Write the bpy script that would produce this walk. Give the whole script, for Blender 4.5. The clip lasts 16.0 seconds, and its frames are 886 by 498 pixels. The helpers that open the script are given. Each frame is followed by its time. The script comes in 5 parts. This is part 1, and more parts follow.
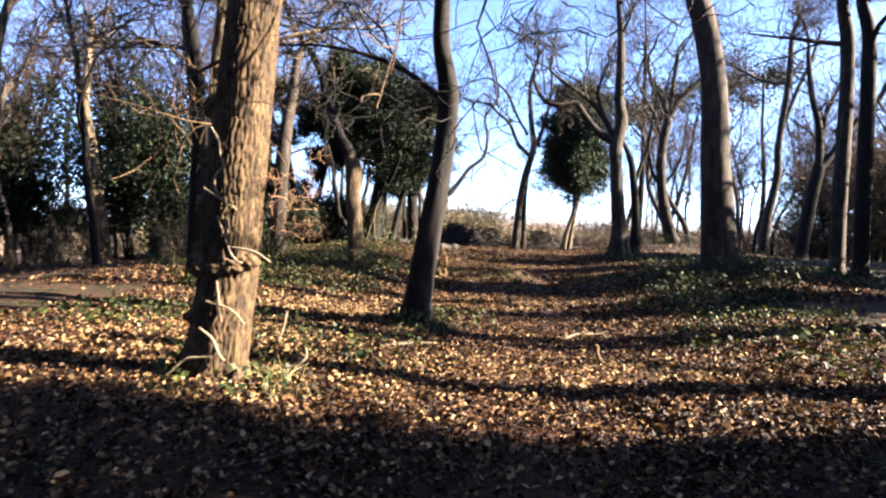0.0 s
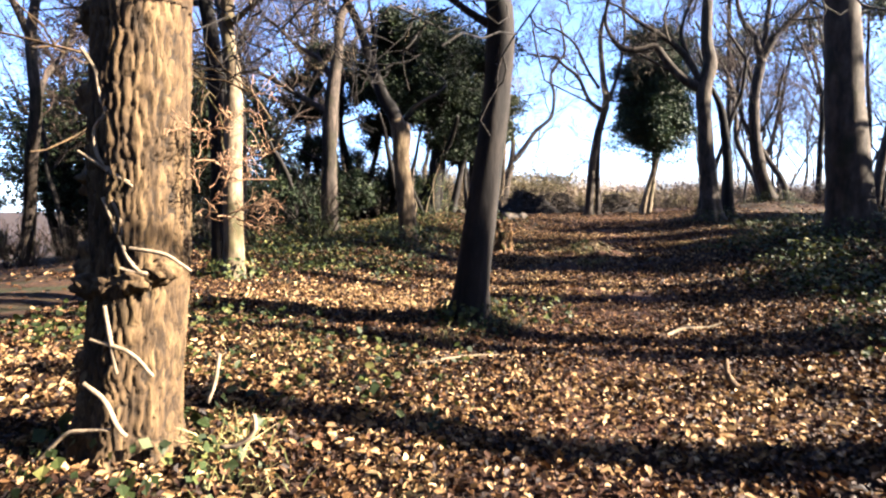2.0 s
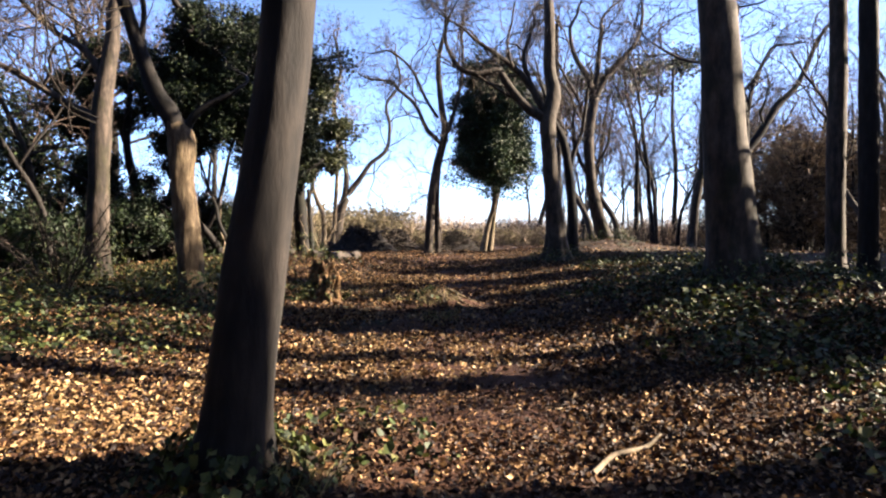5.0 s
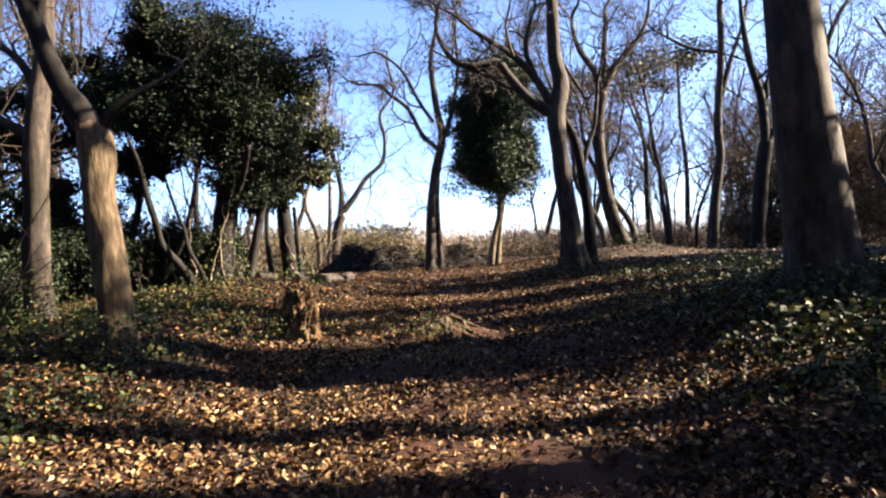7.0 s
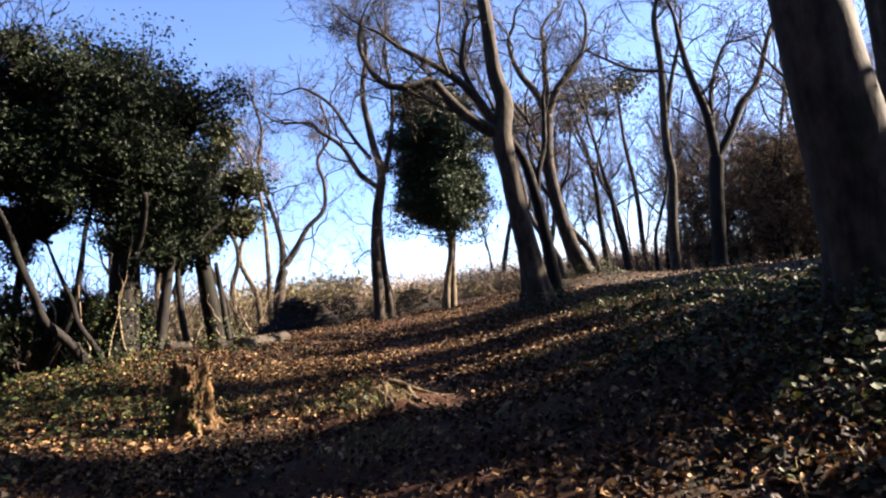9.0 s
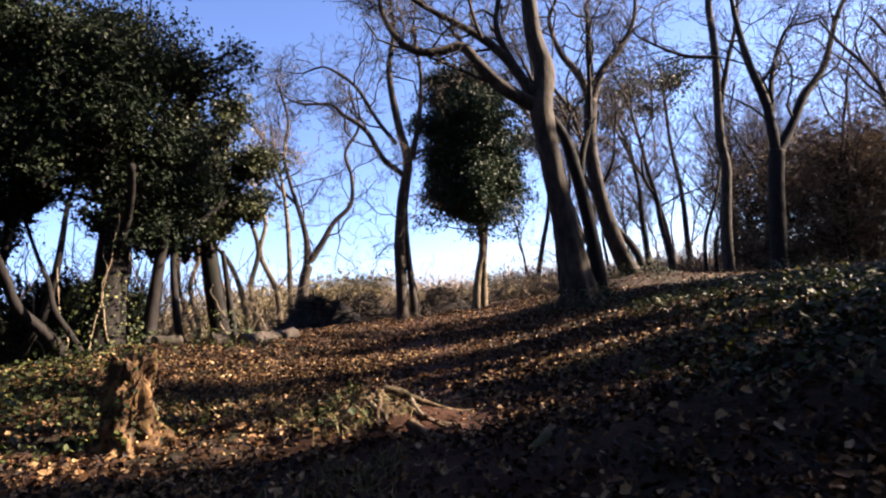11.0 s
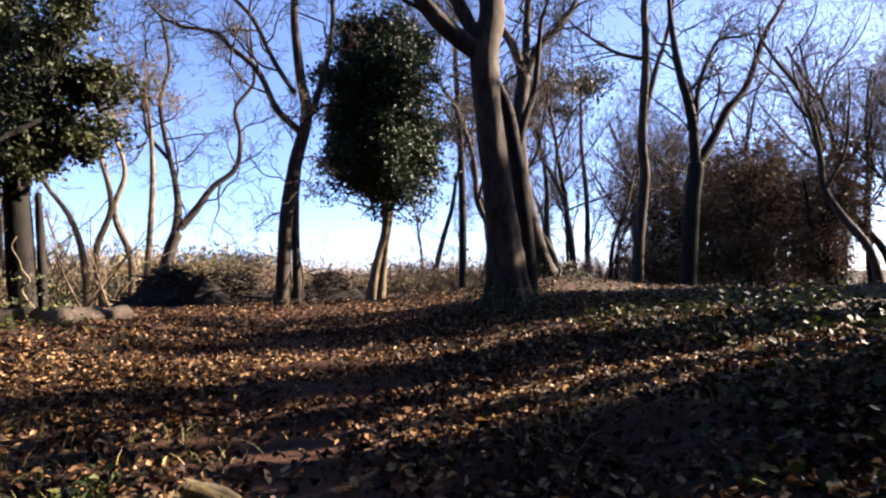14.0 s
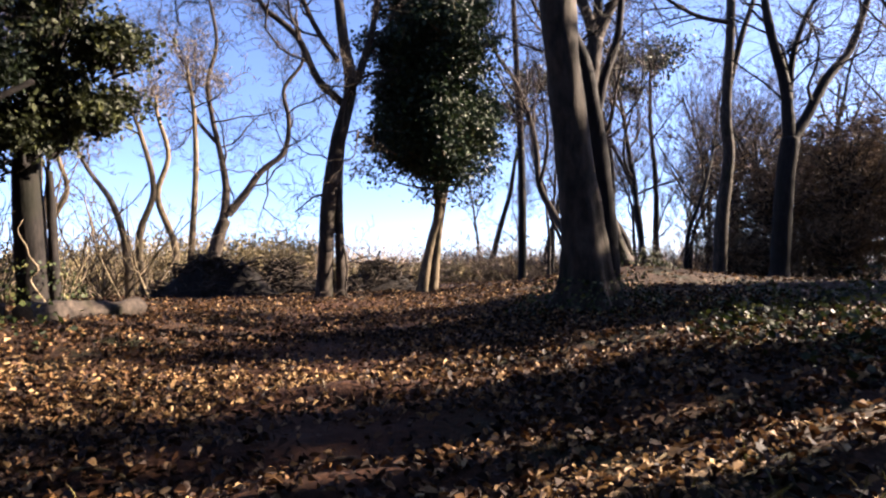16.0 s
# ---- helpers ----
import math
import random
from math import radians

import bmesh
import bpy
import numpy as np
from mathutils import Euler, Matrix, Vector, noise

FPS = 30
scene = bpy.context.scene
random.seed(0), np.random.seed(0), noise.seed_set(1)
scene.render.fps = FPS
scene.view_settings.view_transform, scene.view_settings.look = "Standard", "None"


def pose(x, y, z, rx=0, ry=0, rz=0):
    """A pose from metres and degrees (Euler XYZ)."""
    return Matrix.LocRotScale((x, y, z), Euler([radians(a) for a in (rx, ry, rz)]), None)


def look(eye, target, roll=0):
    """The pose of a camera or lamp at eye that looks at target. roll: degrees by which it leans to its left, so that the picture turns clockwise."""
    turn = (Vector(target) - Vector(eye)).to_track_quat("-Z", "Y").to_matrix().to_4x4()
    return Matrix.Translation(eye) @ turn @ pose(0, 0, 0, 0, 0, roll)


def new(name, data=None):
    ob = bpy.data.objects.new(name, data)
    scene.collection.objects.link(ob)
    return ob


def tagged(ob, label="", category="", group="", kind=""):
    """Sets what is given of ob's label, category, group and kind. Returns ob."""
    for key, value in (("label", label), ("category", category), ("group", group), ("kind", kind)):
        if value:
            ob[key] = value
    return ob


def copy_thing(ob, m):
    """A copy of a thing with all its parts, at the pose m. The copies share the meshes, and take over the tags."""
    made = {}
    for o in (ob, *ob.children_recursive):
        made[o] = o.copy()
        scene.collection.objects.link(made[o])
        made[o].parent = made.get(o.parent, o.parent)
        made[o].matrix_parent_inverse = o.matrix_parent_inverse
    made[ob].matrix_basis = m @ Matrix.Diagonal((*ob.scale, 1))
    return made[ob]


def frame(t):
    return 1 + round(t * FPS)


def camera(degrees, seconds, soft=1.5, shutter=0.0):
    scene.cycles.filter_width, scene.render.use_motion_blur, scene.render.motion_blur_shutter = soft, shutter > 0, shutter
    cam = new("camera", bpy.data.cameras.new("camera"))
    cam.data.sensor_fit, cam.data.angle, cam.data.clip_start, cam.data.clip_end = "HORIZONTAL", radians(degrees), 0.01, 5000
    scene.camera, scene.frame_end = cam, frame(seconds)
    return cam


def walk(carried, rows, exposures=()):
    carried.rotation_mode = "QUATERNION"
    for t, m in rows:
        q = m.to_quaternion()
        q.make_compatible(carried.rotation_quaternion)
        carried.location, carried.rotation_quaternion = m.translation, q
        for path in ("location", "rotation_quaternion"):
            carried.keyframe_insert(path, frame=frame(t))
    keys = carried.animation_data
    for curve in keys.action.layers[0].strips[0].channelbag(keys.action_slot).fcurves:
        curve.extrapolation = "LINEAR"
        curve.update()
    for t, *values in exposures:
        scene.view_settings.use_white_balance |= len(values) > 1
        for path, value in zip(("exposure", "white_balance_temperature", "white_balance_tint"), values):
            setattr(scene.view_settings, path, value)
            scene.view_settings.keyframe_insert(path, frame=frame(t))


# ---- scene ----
cam = camera(71.6, 16.0, soft=2.2, shutter=0.2)
PATH = [
    (0, (0.002, 0.086, 1.448), (0.002, 2.085, 1.39), 1.5),
    (0.5, (0.092, 0.623, 1.454), (0.162, 2.621, 1.396), -2.7),
    (1, (0.069, 1.168, 1.425), (0.073, 3.16, 1.254), 1.2),
    (1.5, (0.133, 1.677, 1.426), (0.209, 3.668, 1.245), 2.1),
    (2, (0.143, 2.199, 1.478), (-0.083, 4.18, 1.319), -1.1),
    (2.5, (0.015, 2.732, 1.5), (-0.149, 4.724, 1.445), 5.9),
    (3, (-0.003, 3.293, 1.479), (-0.118, 5.288, 1.416), -0.7),
    (3.5, (-0.045, 3.865, 1.442), (-0.031, 5.864, 1.379), 1.3),
    (4, (0.049, 4.457, 1.438), (0.376, 6.429, 1.39), 1.3),
    (4.5, (0.198, 5.066, 1.471), (0.521, 7.039, 1.419), 0.3),
    (7, (0.809, 8.131, 1.463), (1.096, 10.111, 1.461), -3.7),
    (7.5, (0.96, 8.703, 1.439), (1.289, 10.675, 1.452), -0.4),
    (8, (1.154, 9.308, 1.376), (1.346, 11.296, 1.467), -2.5),
    (8.5, (1.233, 9.884, 1.387), (1.593, 11.845, 1.539), -1.4),
    (9, (1.497, 10.439, 1.366), (1.937, 12.386, 1.497), -8.7),
    (11.5, (2.064, 13.073, 1.054), (2.304, 15.049, 1.244), -5.9),
    (12, (2.057, 13.683, 1.056), (2.096, 15.669, 1.289), -3.8),
    (12.5, (2.121, 14.245, 1.056), (2.391, 16.221, 1.206), -2.5),
    (13, (2.289, 14.749, 1.115), (2.666, 16.702, 1.328), -7.1),
    (13.5, (2.418, 15.362, 1.069), (3.169, 17.212, 1.18), -2.1),
    (14, (2.52, 15.849, 1.063), (3.186, 17.731, 1.171), -2.3),
    (14.5, (2.691, 16.321, 1.1), (3.25, 18.234, 1.277), -5.3),
    (15, (2.767, 16.872, 1.126), (3.389, 18.767, 1.275), 1.0),
    (15.5, (3.027, 17.354, 1.14), (3.57, 19.276, 1.261), -6.3),
    (16, (3.127, 17.884, 1.109), (3.618, 19.822, 1.186), -2.0),
]
walk(cam, [(t, look(eye, target, roll)) for t, eye, target, roll in PATH], [(0.0, 3.8, 6000, 19), (3.5, 3.9, 5850, 18), (4.5, 3.52, 6150, 19), (7.0, 3.47, 6250, 19), (9.0, 3.25, 6150, 21), (12.2, 2.97, 6300, 26), (14.0, 3.13, 6250, 25), (16.0, 3.13, 6300, 25)])

# ---- light: a low winter sun from the side, clear sky ----
SUN_EL, SUN_AZ = 27.0, 95.0
world = bpy.data.worlds.new("sky")
scene.world = world
world.use_nodes = True
wn = world.node_tree
sky = wn.nodes.new("ShaderNodeTexSky")
sky.sky_type, sky.sun_disc = "NISHITA", False
sky.sun_elevation, sky.sun_rotation = radians(SUN_EL), radians(SUN_AZ)
sky.air_density, sky.dust_density, sky.ozone_density = 0.55, 0.5, 3.0
bg = wn.nodes["Background"]
wn.links.new(sky.outputs[0], bg.inputs[0])
bg.inputs[1].default_value = 0.05
sun = new("sun", bpy.data.lights.new("sun", "SUN"))
sun.data.energy, sun.data.angle, sun.data.color = 5.0, radians(0.55), (1.0, 0.85, 0.6)
sun_way = Vector((math.sin(radians(SUN_AZ)) * math.cos(radians(SUN_EL)), math.cos(radians(SUN_AZ)) * math.cos(radians(SUN_EL)), math.sin(radians(SUN_EL))))
sun.matrix_world = look(sun_way * 60, (0, 0, 0))


# ---- materials ----
def material(name, build):
    m = bpy.data.materials.new(name)
    m.use_nodes = True
    nt = m.node_tree
    b = nt.nodes["Principled BSDF"]
    build(nt, b)
    return m


def node(nt, kind, **values):
    n = nt.nodes.new(kind)
    for k, v in values.items():
        n.inputs[k.replace("_", " ")].default_value = v
    return n


def ramp(nt, source, stops):
    n = nt.nodes.new("ShaderNodeValToRGB")
    e = n.color_ramp.elements
    while len(e) < len(stops):
        e.new(0.5)
    for i, (p, c) in enumerate(stops):
        e[i].position, e[i].color = p, (*c, 1)
    nt.links.new(source, n.inputs[0])
    return n.outputs[0]


def mixed(nt, fac, a, b, way="MIX"):
    n = nt.nodes.new("ShaderNodeMix")
    n.data_type, n.blend_type = "RGBA", way
    for s, v in ((n.inputs[0], fac), (n.inputs[6], a), (n.inputs[7], b)):
        if isinstance(v, (int, float)):
            s.default_value = v
        elif isinstance(v, tuple):
            s.default_value = (*v, 1)
        else:
            nt.links.new(v, s)
    return n.outputs[2]


def coords(nt, scale):
    tc = nt.nodes.new("ShaderNodeTexCoord")
    mp = nt.nodes.new("ShaderNodeMapping")
    mp.inputs["Scale"].default_value = scale
    nt.links.new(tc.outputs["Object"], mp.inputs[0])
    return mp.outputs[0]


def noise_of(nt, co, scale, detail=4.0, rough=0.6):
    n = node(nt, "ShaderNodeTexNoise", Scale=scale, Detail=detail, Roughness=rough)
    nt.links.new(co, n.inputs["Vector"])
    return n.outputs["Fac"]


def bumped(nt, b, height, strength, distance):
    n = node(nt, "ShaderNodeBump", Strength=strength, Distance=distance)
    nt.links.new(height, n.inputs["Height"])
    nt.links.new(n.outputs[0], b.inputs["Normal"])


def bark(name, dark, mid, light, moss, moss_at=0.62, scale=9.0, stretch=0.22, relief=0.02, cracked=False):
    def build(nt, b):
        co = coords(nt, (1, 1, stretch))
        fine = noise_of(nt, co, scale, 6.0, 0.65)
        col = ramp(nt, fine, [(0.3, dark), (0.48, mid), (0.7, light)])
        wide = noise_of(nt, coords(nt, (1, 1, 0.6)), 1.6, 4.0)
        mask = ramp(nt, wide, [(moss_at - 0.06, (0, 0, 0)), (moss_at + 0.1, (1, 1, 1))])
        col = mixed(nt, mask, col, mixed(nt, fine, tuple(0.4 * c for c in moss), moss))
        blotch = noise_of(nt, coords(nt, (1, 1, 1)), 4.5, 3.0)
        col = mixed(nt, 0.45, col, ramp(nt, blotch, [(0.3, (0.35, 0.32, 0.3)), (0.7, (1.3, 1.3, 1.3))]), "MULTIPLY")
        # shade in the deepest furrows is painted: the depth mask mixes towards dark
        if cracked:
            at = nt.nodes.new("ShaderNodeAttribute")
            at.attribute_name = "crevice_shade"
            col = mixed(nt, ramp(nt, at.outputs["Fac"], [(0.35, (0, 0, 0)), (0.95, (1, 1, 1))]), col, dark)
        nt.links.new(col, b.inputs["Base Color"])
        b.inputs["Roughness"].default_value = 0.88
        b.inputs["Specular IOR Level"].default_value = 0.25
        bumped(nt, b, fine, 0.9, relief)
    return material(name, build)


def leafy(name, stops, rough, spec=0.4, thin=0.0):
    def build(nt, b):
        g = nt.nodes.new("ShaderNodeNewGeometry")
        col = ramp(nt, g.outputs["Random Per Island"], stops)
        fleck = noise_of(nt, coords(nt, (1, 1, 1)), 60.0, 2.0)
        col = mixed(nt, 0.5, col, ramp(nt, fleck, [(0.3, (0.5, 0.5, 0.5)), (0.7, (1.25, 1.25, 1.25))]), "MULTIPLY")
        nt.links.new(col, b.inputs["Base Color"])
        b.inputs["Roughness"].default_value = rough
        b.inputs["Specular IOR Level"].default_value = spec
        if thin:
            t = nt.nodes.new("ShaderNodeBsdfTranslucent")
            nt.links.new(col, t.inputs[0])
            m = nt.nodes.new("ShaderNodeMixShader")
            m.inputs[0].default_value = thin
            nt.links.new(b.outputs[0], m.inputs[1])
            nt.links.new(t.outputs[0], m.inputs[2])
            nt.links.new(m.outputs[0], nt.nodes["Material Output"].inputs[0])
    return material(name, build)


OAK = bark("oak_bark", (0.0055, 0.0034, 0.0016), (0.0432, 0.0264, 0.0117), (0.1159, 0.0759, 0.035), (0.049, 0.0397, 0.0111), 0.6, 16.0, 0.28, 0.02, True)
BEECH = bark("beech_bark", (0.0085, 0.0064, 0.0044), (0.0273, 0.0211, 0.0152), (0.0592, 0.047, 0.0348), (0.0211, 0.0197, 0.0069), 0.6, 7.0, 0.35, 0.014)
GREY = bark("grey_bark", (0.0071, 0.0053, 0.0041), (0.0247, 0.0188, 0.0145), (0.065, 0.0493, 0.0369), (0.0213, 0.0198, 0.0081), 0.6, 9.0, 0.25, 0.012)
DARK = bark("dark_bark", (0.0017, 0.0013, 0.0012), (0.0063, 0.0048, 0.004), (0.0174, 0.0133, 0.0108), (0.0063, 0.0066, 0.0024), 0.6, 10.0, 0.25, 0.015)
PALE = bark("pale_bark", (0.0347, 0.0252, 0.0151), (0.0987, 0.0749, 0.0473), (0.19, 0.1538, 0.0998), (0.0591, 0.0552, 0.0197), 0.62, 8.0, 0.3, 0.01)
IVYSTEM = bark("ivy_stem", (0.0844, 0.0619, 0.0394), (0.169, 0.129, 0.0844), (0.253, 0.203, 0.141), (0.141, 0.112, 0.0619), 0.7, 25.0, 0.5, 0.004)
DEADWOOD = bark("dead_wood", (0.0168, 0.0101, 0.0056), (0.0672, 0.042, 0.0213), (0.202, 0.14, 0.0728), (0.0392, 0.0448, 0.0112), 0.56, 14.0, 0.5, 0.03)
CUT = bark("sawn_wood", (0.05, 0.03, 0.013), (0.12, 0.072, 0.033), (0.18, 0.12, 0.06), (0.168, 0.112, 0.056), 0.7, 20.0, 1.0, 0.004)
ROTTEN = bark("rotten_wood", (0.015, 0.008, 0.004), (0.07, 0.038, 0.015), (0.2, 0.115, 0.046), (0.05, 0.055, 0.015), 0.62, 7.0, 0.6, 0.04)
# distant twigs: the paleness of sunlight and haze is put into the colour
FARTWIG = bark("far_twigs_hazed", (0.11, 0.078, 0.055), (0.19, 0.14, 0.1), (0.28, 0.22, 0.155), (0.19, 0.16, 0.09), 0.6, 3.0, 1.0, 0.0)
REDTWIG = bark("twig_bark", (0.0136, 0.00836, 0.00614), (0.0315, 0.0202, 0.0147), (0.0586, 0.0399, 0.0286), (0.027, 0.021, 0.0123), 0.65, 6.0, 0.6, 0.0)
LITTER = leafy("dead_leaves", [(0.0, (0.0048, 0.0018, 0.001)), (0.42, (0.0135, 0.005, 0.002)), (0.66, (0.042, 0.0175, 0.0062)), (0.86, (0.15, 0.08, 0.031)), (1.0, (0.31, 0.205, 0.1))], 0.65, 0.2, 0.1)
STRAW = leafy("straw_leaves", [(0.0, (0.05, 0.026, 0.01)), (0.4, (0.15, 0.088, 0.036)), (0.8, (0.27, 0.175, 0.08)), (1.0, (0.4, 0.3, 0.16))], 0.65, 0.2, 0.15)
IVY = leafy("ivy_leaves", [(0.0, (0.005, 0.0088, 0.0024)), (0.45, (0.016, 0.026, 0.0066)), (0.8, (0.04, 0.05, 0.0115)), (1.0, (0.115, 0.105, 0.03))], 0.6, 0.2, 0.15)
HOLLY = leafy("holly_leaves", [(0.0, (0.004, 0.0075, 0.0035)), (0.6, (0.009, 0.016, 0.0065)), (0.9, (0.017, 0.027, 0.009)), (1.0, (0.034, 0.042, 0.014))], 0.6, 0.15, 0.12)
IVYCROWN = leafy("ivy_crown_leaves", [(0.0, (0.005, 0.011, 0.005)), (0.6, (0.014, 0.028, 0.011)), (0.9, (0.028, 0.048, 0.014)), (1.0, (0.055, 0.066, 0.022))], 0.55, 0.25, 0.15)
OLIVE = leafy("olive_holly_leaves", [(0.0, (0.008, 0.011, 0.004)), (0.6, (0.022, 0.028, 0.009)), (0.9, (0.045, 0.052, 0.016)), (1.0, (0.08, 0.085, 0.028))], 0.55, 0.25, 0.2)
TAN = bark("furrowed_tan_bark", (0.014, 0.009, 0.005), (0.062, 0.043, 0.024), (0.135, 0.1, 0.058), (0.05, 0.044, 0.015), 0.6, 15.0, 0.22, 0.03)
PINE = leafy("pine_needles", [(0.0, (0.018, 0.0252, 0.0101)), (0.6, (0.0396, 0.0504, 0.018)), (1.0, (0.0864, 0.0864, 0.036))], 0.6, 0.3)
RUSSET = leafy("russet_leaves", [(0.0, (0.05, 0.035, 0.018)), (0.6, (0.125, 0.088, 0.043)), (1.0, (0.24, 0.16, 0.078))], 0.7, 0.2, 0.15)
WOODLEAF = leafy("wood_leaves", [(0.0, (0.05, 0.034, 0.023)), (0.6, (0.12, 0.083, 0.053)), (1.0, (0.22, 0.155, 0.095))], 0.7, 0.15, 0.15)
BEIGE = leafy("dry_twig_leaves", [(0.0, (0.12, 0.06, 0.03)), (0.6, (0.228, 0.132, 0.072)), (1.0, (0.3, 0.198, 0.12))], 0.6, 0.3, 0.2)


def soil_nodes(nt, b):
    at = nt.nodes.new("ShaderNodeAttribute")
    at.attribute_name = "wear"
    one = coords(nt, (1, 1, 1))
    fine, broad, grit = noise_of(nt, one, 22.0, 6.0, 0.7), noise_of(nt, one, 1.3, 5.0), noise_of(nt, one, 90.0, 3.0)
    trodden = ramp(nt, fine, [(0.3, (0.006, 0.0018, 0.001)), (0.52, (0.026, 0.0088, 0.0032)), (0.75, (0.078, 0.032, 0.012))])
    mould = ramp(nt, fine, [(0.3, (0.0048, 0.0025, 0.0013)), (0.5, (0.02, 0.0086, 0.0035)), (0.72, (0.074, 0.036, 0.0145))])
    green = ramp(nt, grit, [(0.3, (0.0036, 0.0043, 0.0014)), (0.7, (0.0185, 0.02, 0.0056))])
    mould = mixed(nt, ramp(nt, broad, [(0.48, (0, 0, 0)), (0.62, (1, 1, 1))]), mould, green)
    col = mixed(nt, at.outputs["Fac"], mould, trodden)
    nt.links.new(col, b.inputs["Base Color"])
    b.inputs["Roughness"].default_value = 0.93
    b.inputs["Specular IOR Level"].default_value = 0.2
    bumped(nt, b, fine, 1.0, 0.03)


SOIL = material("woodland_floor", soil_nodes)


# ---- shape helpers ----
def lattice(x, y, seed):
    xi, yi = np.floor(x).astype(np.int64), np.floor(y).astype(np.int64)
    fx, fy = x - xi, y - yi
    fx, fy = fx * fx * (3 - 2 * fx), fy * fy * (3 - 2 * fy)

    def h(a, c):
        n = (a * 374761393 + c * 668265263 + seed * 974634777) & 0xFFFFFFFF
        n = ((n ^ (n >> 13)) * 1274126177) & 0xFFFFFFFF
        return ((n ^ (n >> 16)) & 0xFFFF) / 65535.0
    return (h(xi, yi) * (1 - fx) + h(xi + 1, yi) * fx) * (1 - fy) + (h(xi, yi + 1) * (1 - fx) + h(xi + 1, yi + 1) * fx) * fy


def path_x(y):
    return np.interp(y, [-6, 0, 5, 8, 11, 15, 20, 26, 36, 60], [0.1, 0.3, 0.75, 1.2, 1.6, 2.1, 2.7, 3.7, 6.0, 12.0])


def hump(x, y, cx, cy, rx, ry, h):
    return h * np.exp(-((x - cx) / rx) ** 2 - ((y - cy) / ry) ** 2)


def ground_z(x, y):
    x, y = np.asarray(x, float), np.asarray(y, float)
    z = np.interp(y, [-30, 0, 4, 7, 10, 14, 18, 22, 26, 34, 42, 50, 70, 120, 400], [0.3, 0.08, 0.04, -0.06, -0.2, -0.16, -0.07, -0.02, 0.22, 0.5, 0.6, 0.55, 0.3, -1.0, -6.0])
    off = np.abs(x - path_x(y))
    fade = np.exp(-(np.maximum(y - 24, 0) / 10) ** 2)
    flat = np.where(x < path_x(y), np.interp(y, [10, 14, 22, 26], [0.7, 2.8, 2.8, 0.7]), 0.7)
    z = z + fade * 0.42 * (1 - np.exp(-(np.maximum(off - flat, 0) / 3.0) ** 1.5))
    z = z + hump(x, y, 7.2, 15.4, 2.3, 2.6, 0.5) + hump(x, y, -0.35, 9.7, 0.8, 0.7, 0.18) + hump(x, y, -2.6, 17.0, 1.7, 2.0, 0.36)
    z = z + hump(x, y, 2.25, 18.6, 0.7, 0.55, 0.24) + hump(x, y, -2.6, 27.0, 2.5, 3.0, 0.3) - hump(x, y, -0.2, 18.8, 0.9, 0.9, 0.04)
    z = z + hump(x, y, 13.0, 34.5, 3.0, 3.0, 0.45) + hump(x, y, 0.55, 10.3, 0.55, 0.45, 0.2)
    z = z - np.clip(-8.0 - x, 0, 40) * 0.11 - np.clip(x - 13, 0, 200) * 0.032 * np.clip((y - 22) / 8, 0, 1)
    near = np.exp(-(np.hypot(x, y - 16) / 60) ** 2)
    z = z + near * (0.1 * (lattice(x * 0.9, y * 0.9, 3) - 0.5) + 0.05 * (lattice(x * 2.6, y * 2.6, 5) - 0.5) + 0.03 * (lattice(x * 7, y * 7, 9) - 0.5))
    rise = np.exp(-((y - 20.5) / 5.5) ** 4) * np.exp(-((x - 2.0) / 6.0) ** 4)
    z = z + rise * 0.11 * (lattice(x * 0.55 + 3, y * 2.3, 23) - 0.5) + rise * 0.05 * (lattice(x * 1.3, y * 4.5, 29) - 0.5)
    return z


def gz(x, y):
    return float(ground_z(x, y))


def mesh_of(name, verts, faces, mat, smooth=True):
    me = bpy.data.meshes.new(name)
    verts, faces = np.asarray(verts, np.float32), np.asarray(faces, np.int32)
    me.vertices.add(len(verts))
    me.vertices.foreach_set("co", verts.ravel())
    n, k = faces.shape
    me.loops.add(n * k)
    me.loops.foreach_set("vertex_index", faces.ravel())
    me.polygons.add(n)
    me.polygons.foreach_set("loop_start", np.arange(0, n * k, k, dtype=np.int32))
    me.polygons.foreach_set("use_smooth", np.full(n, smooth))
    me.update()
    me.validate()
    me.materials.append(mat)
    return me


def piece(name, data, parent=None, label=""):
    ob = new(name, data)
    if parent:
        ob.parent = parent
    return tagged(ob, label)


def thing(name, x, y, z, label, category, group="", kind=""):
    ob = new(name)
    ob.location = (x, y, z)
    ob.empty_display_size = 0.2
    return tagged(ob, label, category, group, kind)


def held(name, data, parent, label=""):
    """A part whose mesh is written in world places, under a thing that stands elsewhere."""
    ob = piece(name, data, parent, label)
    ob.matrix_parent_inverse = Matrix.Translation(-parent.location)
    return ob


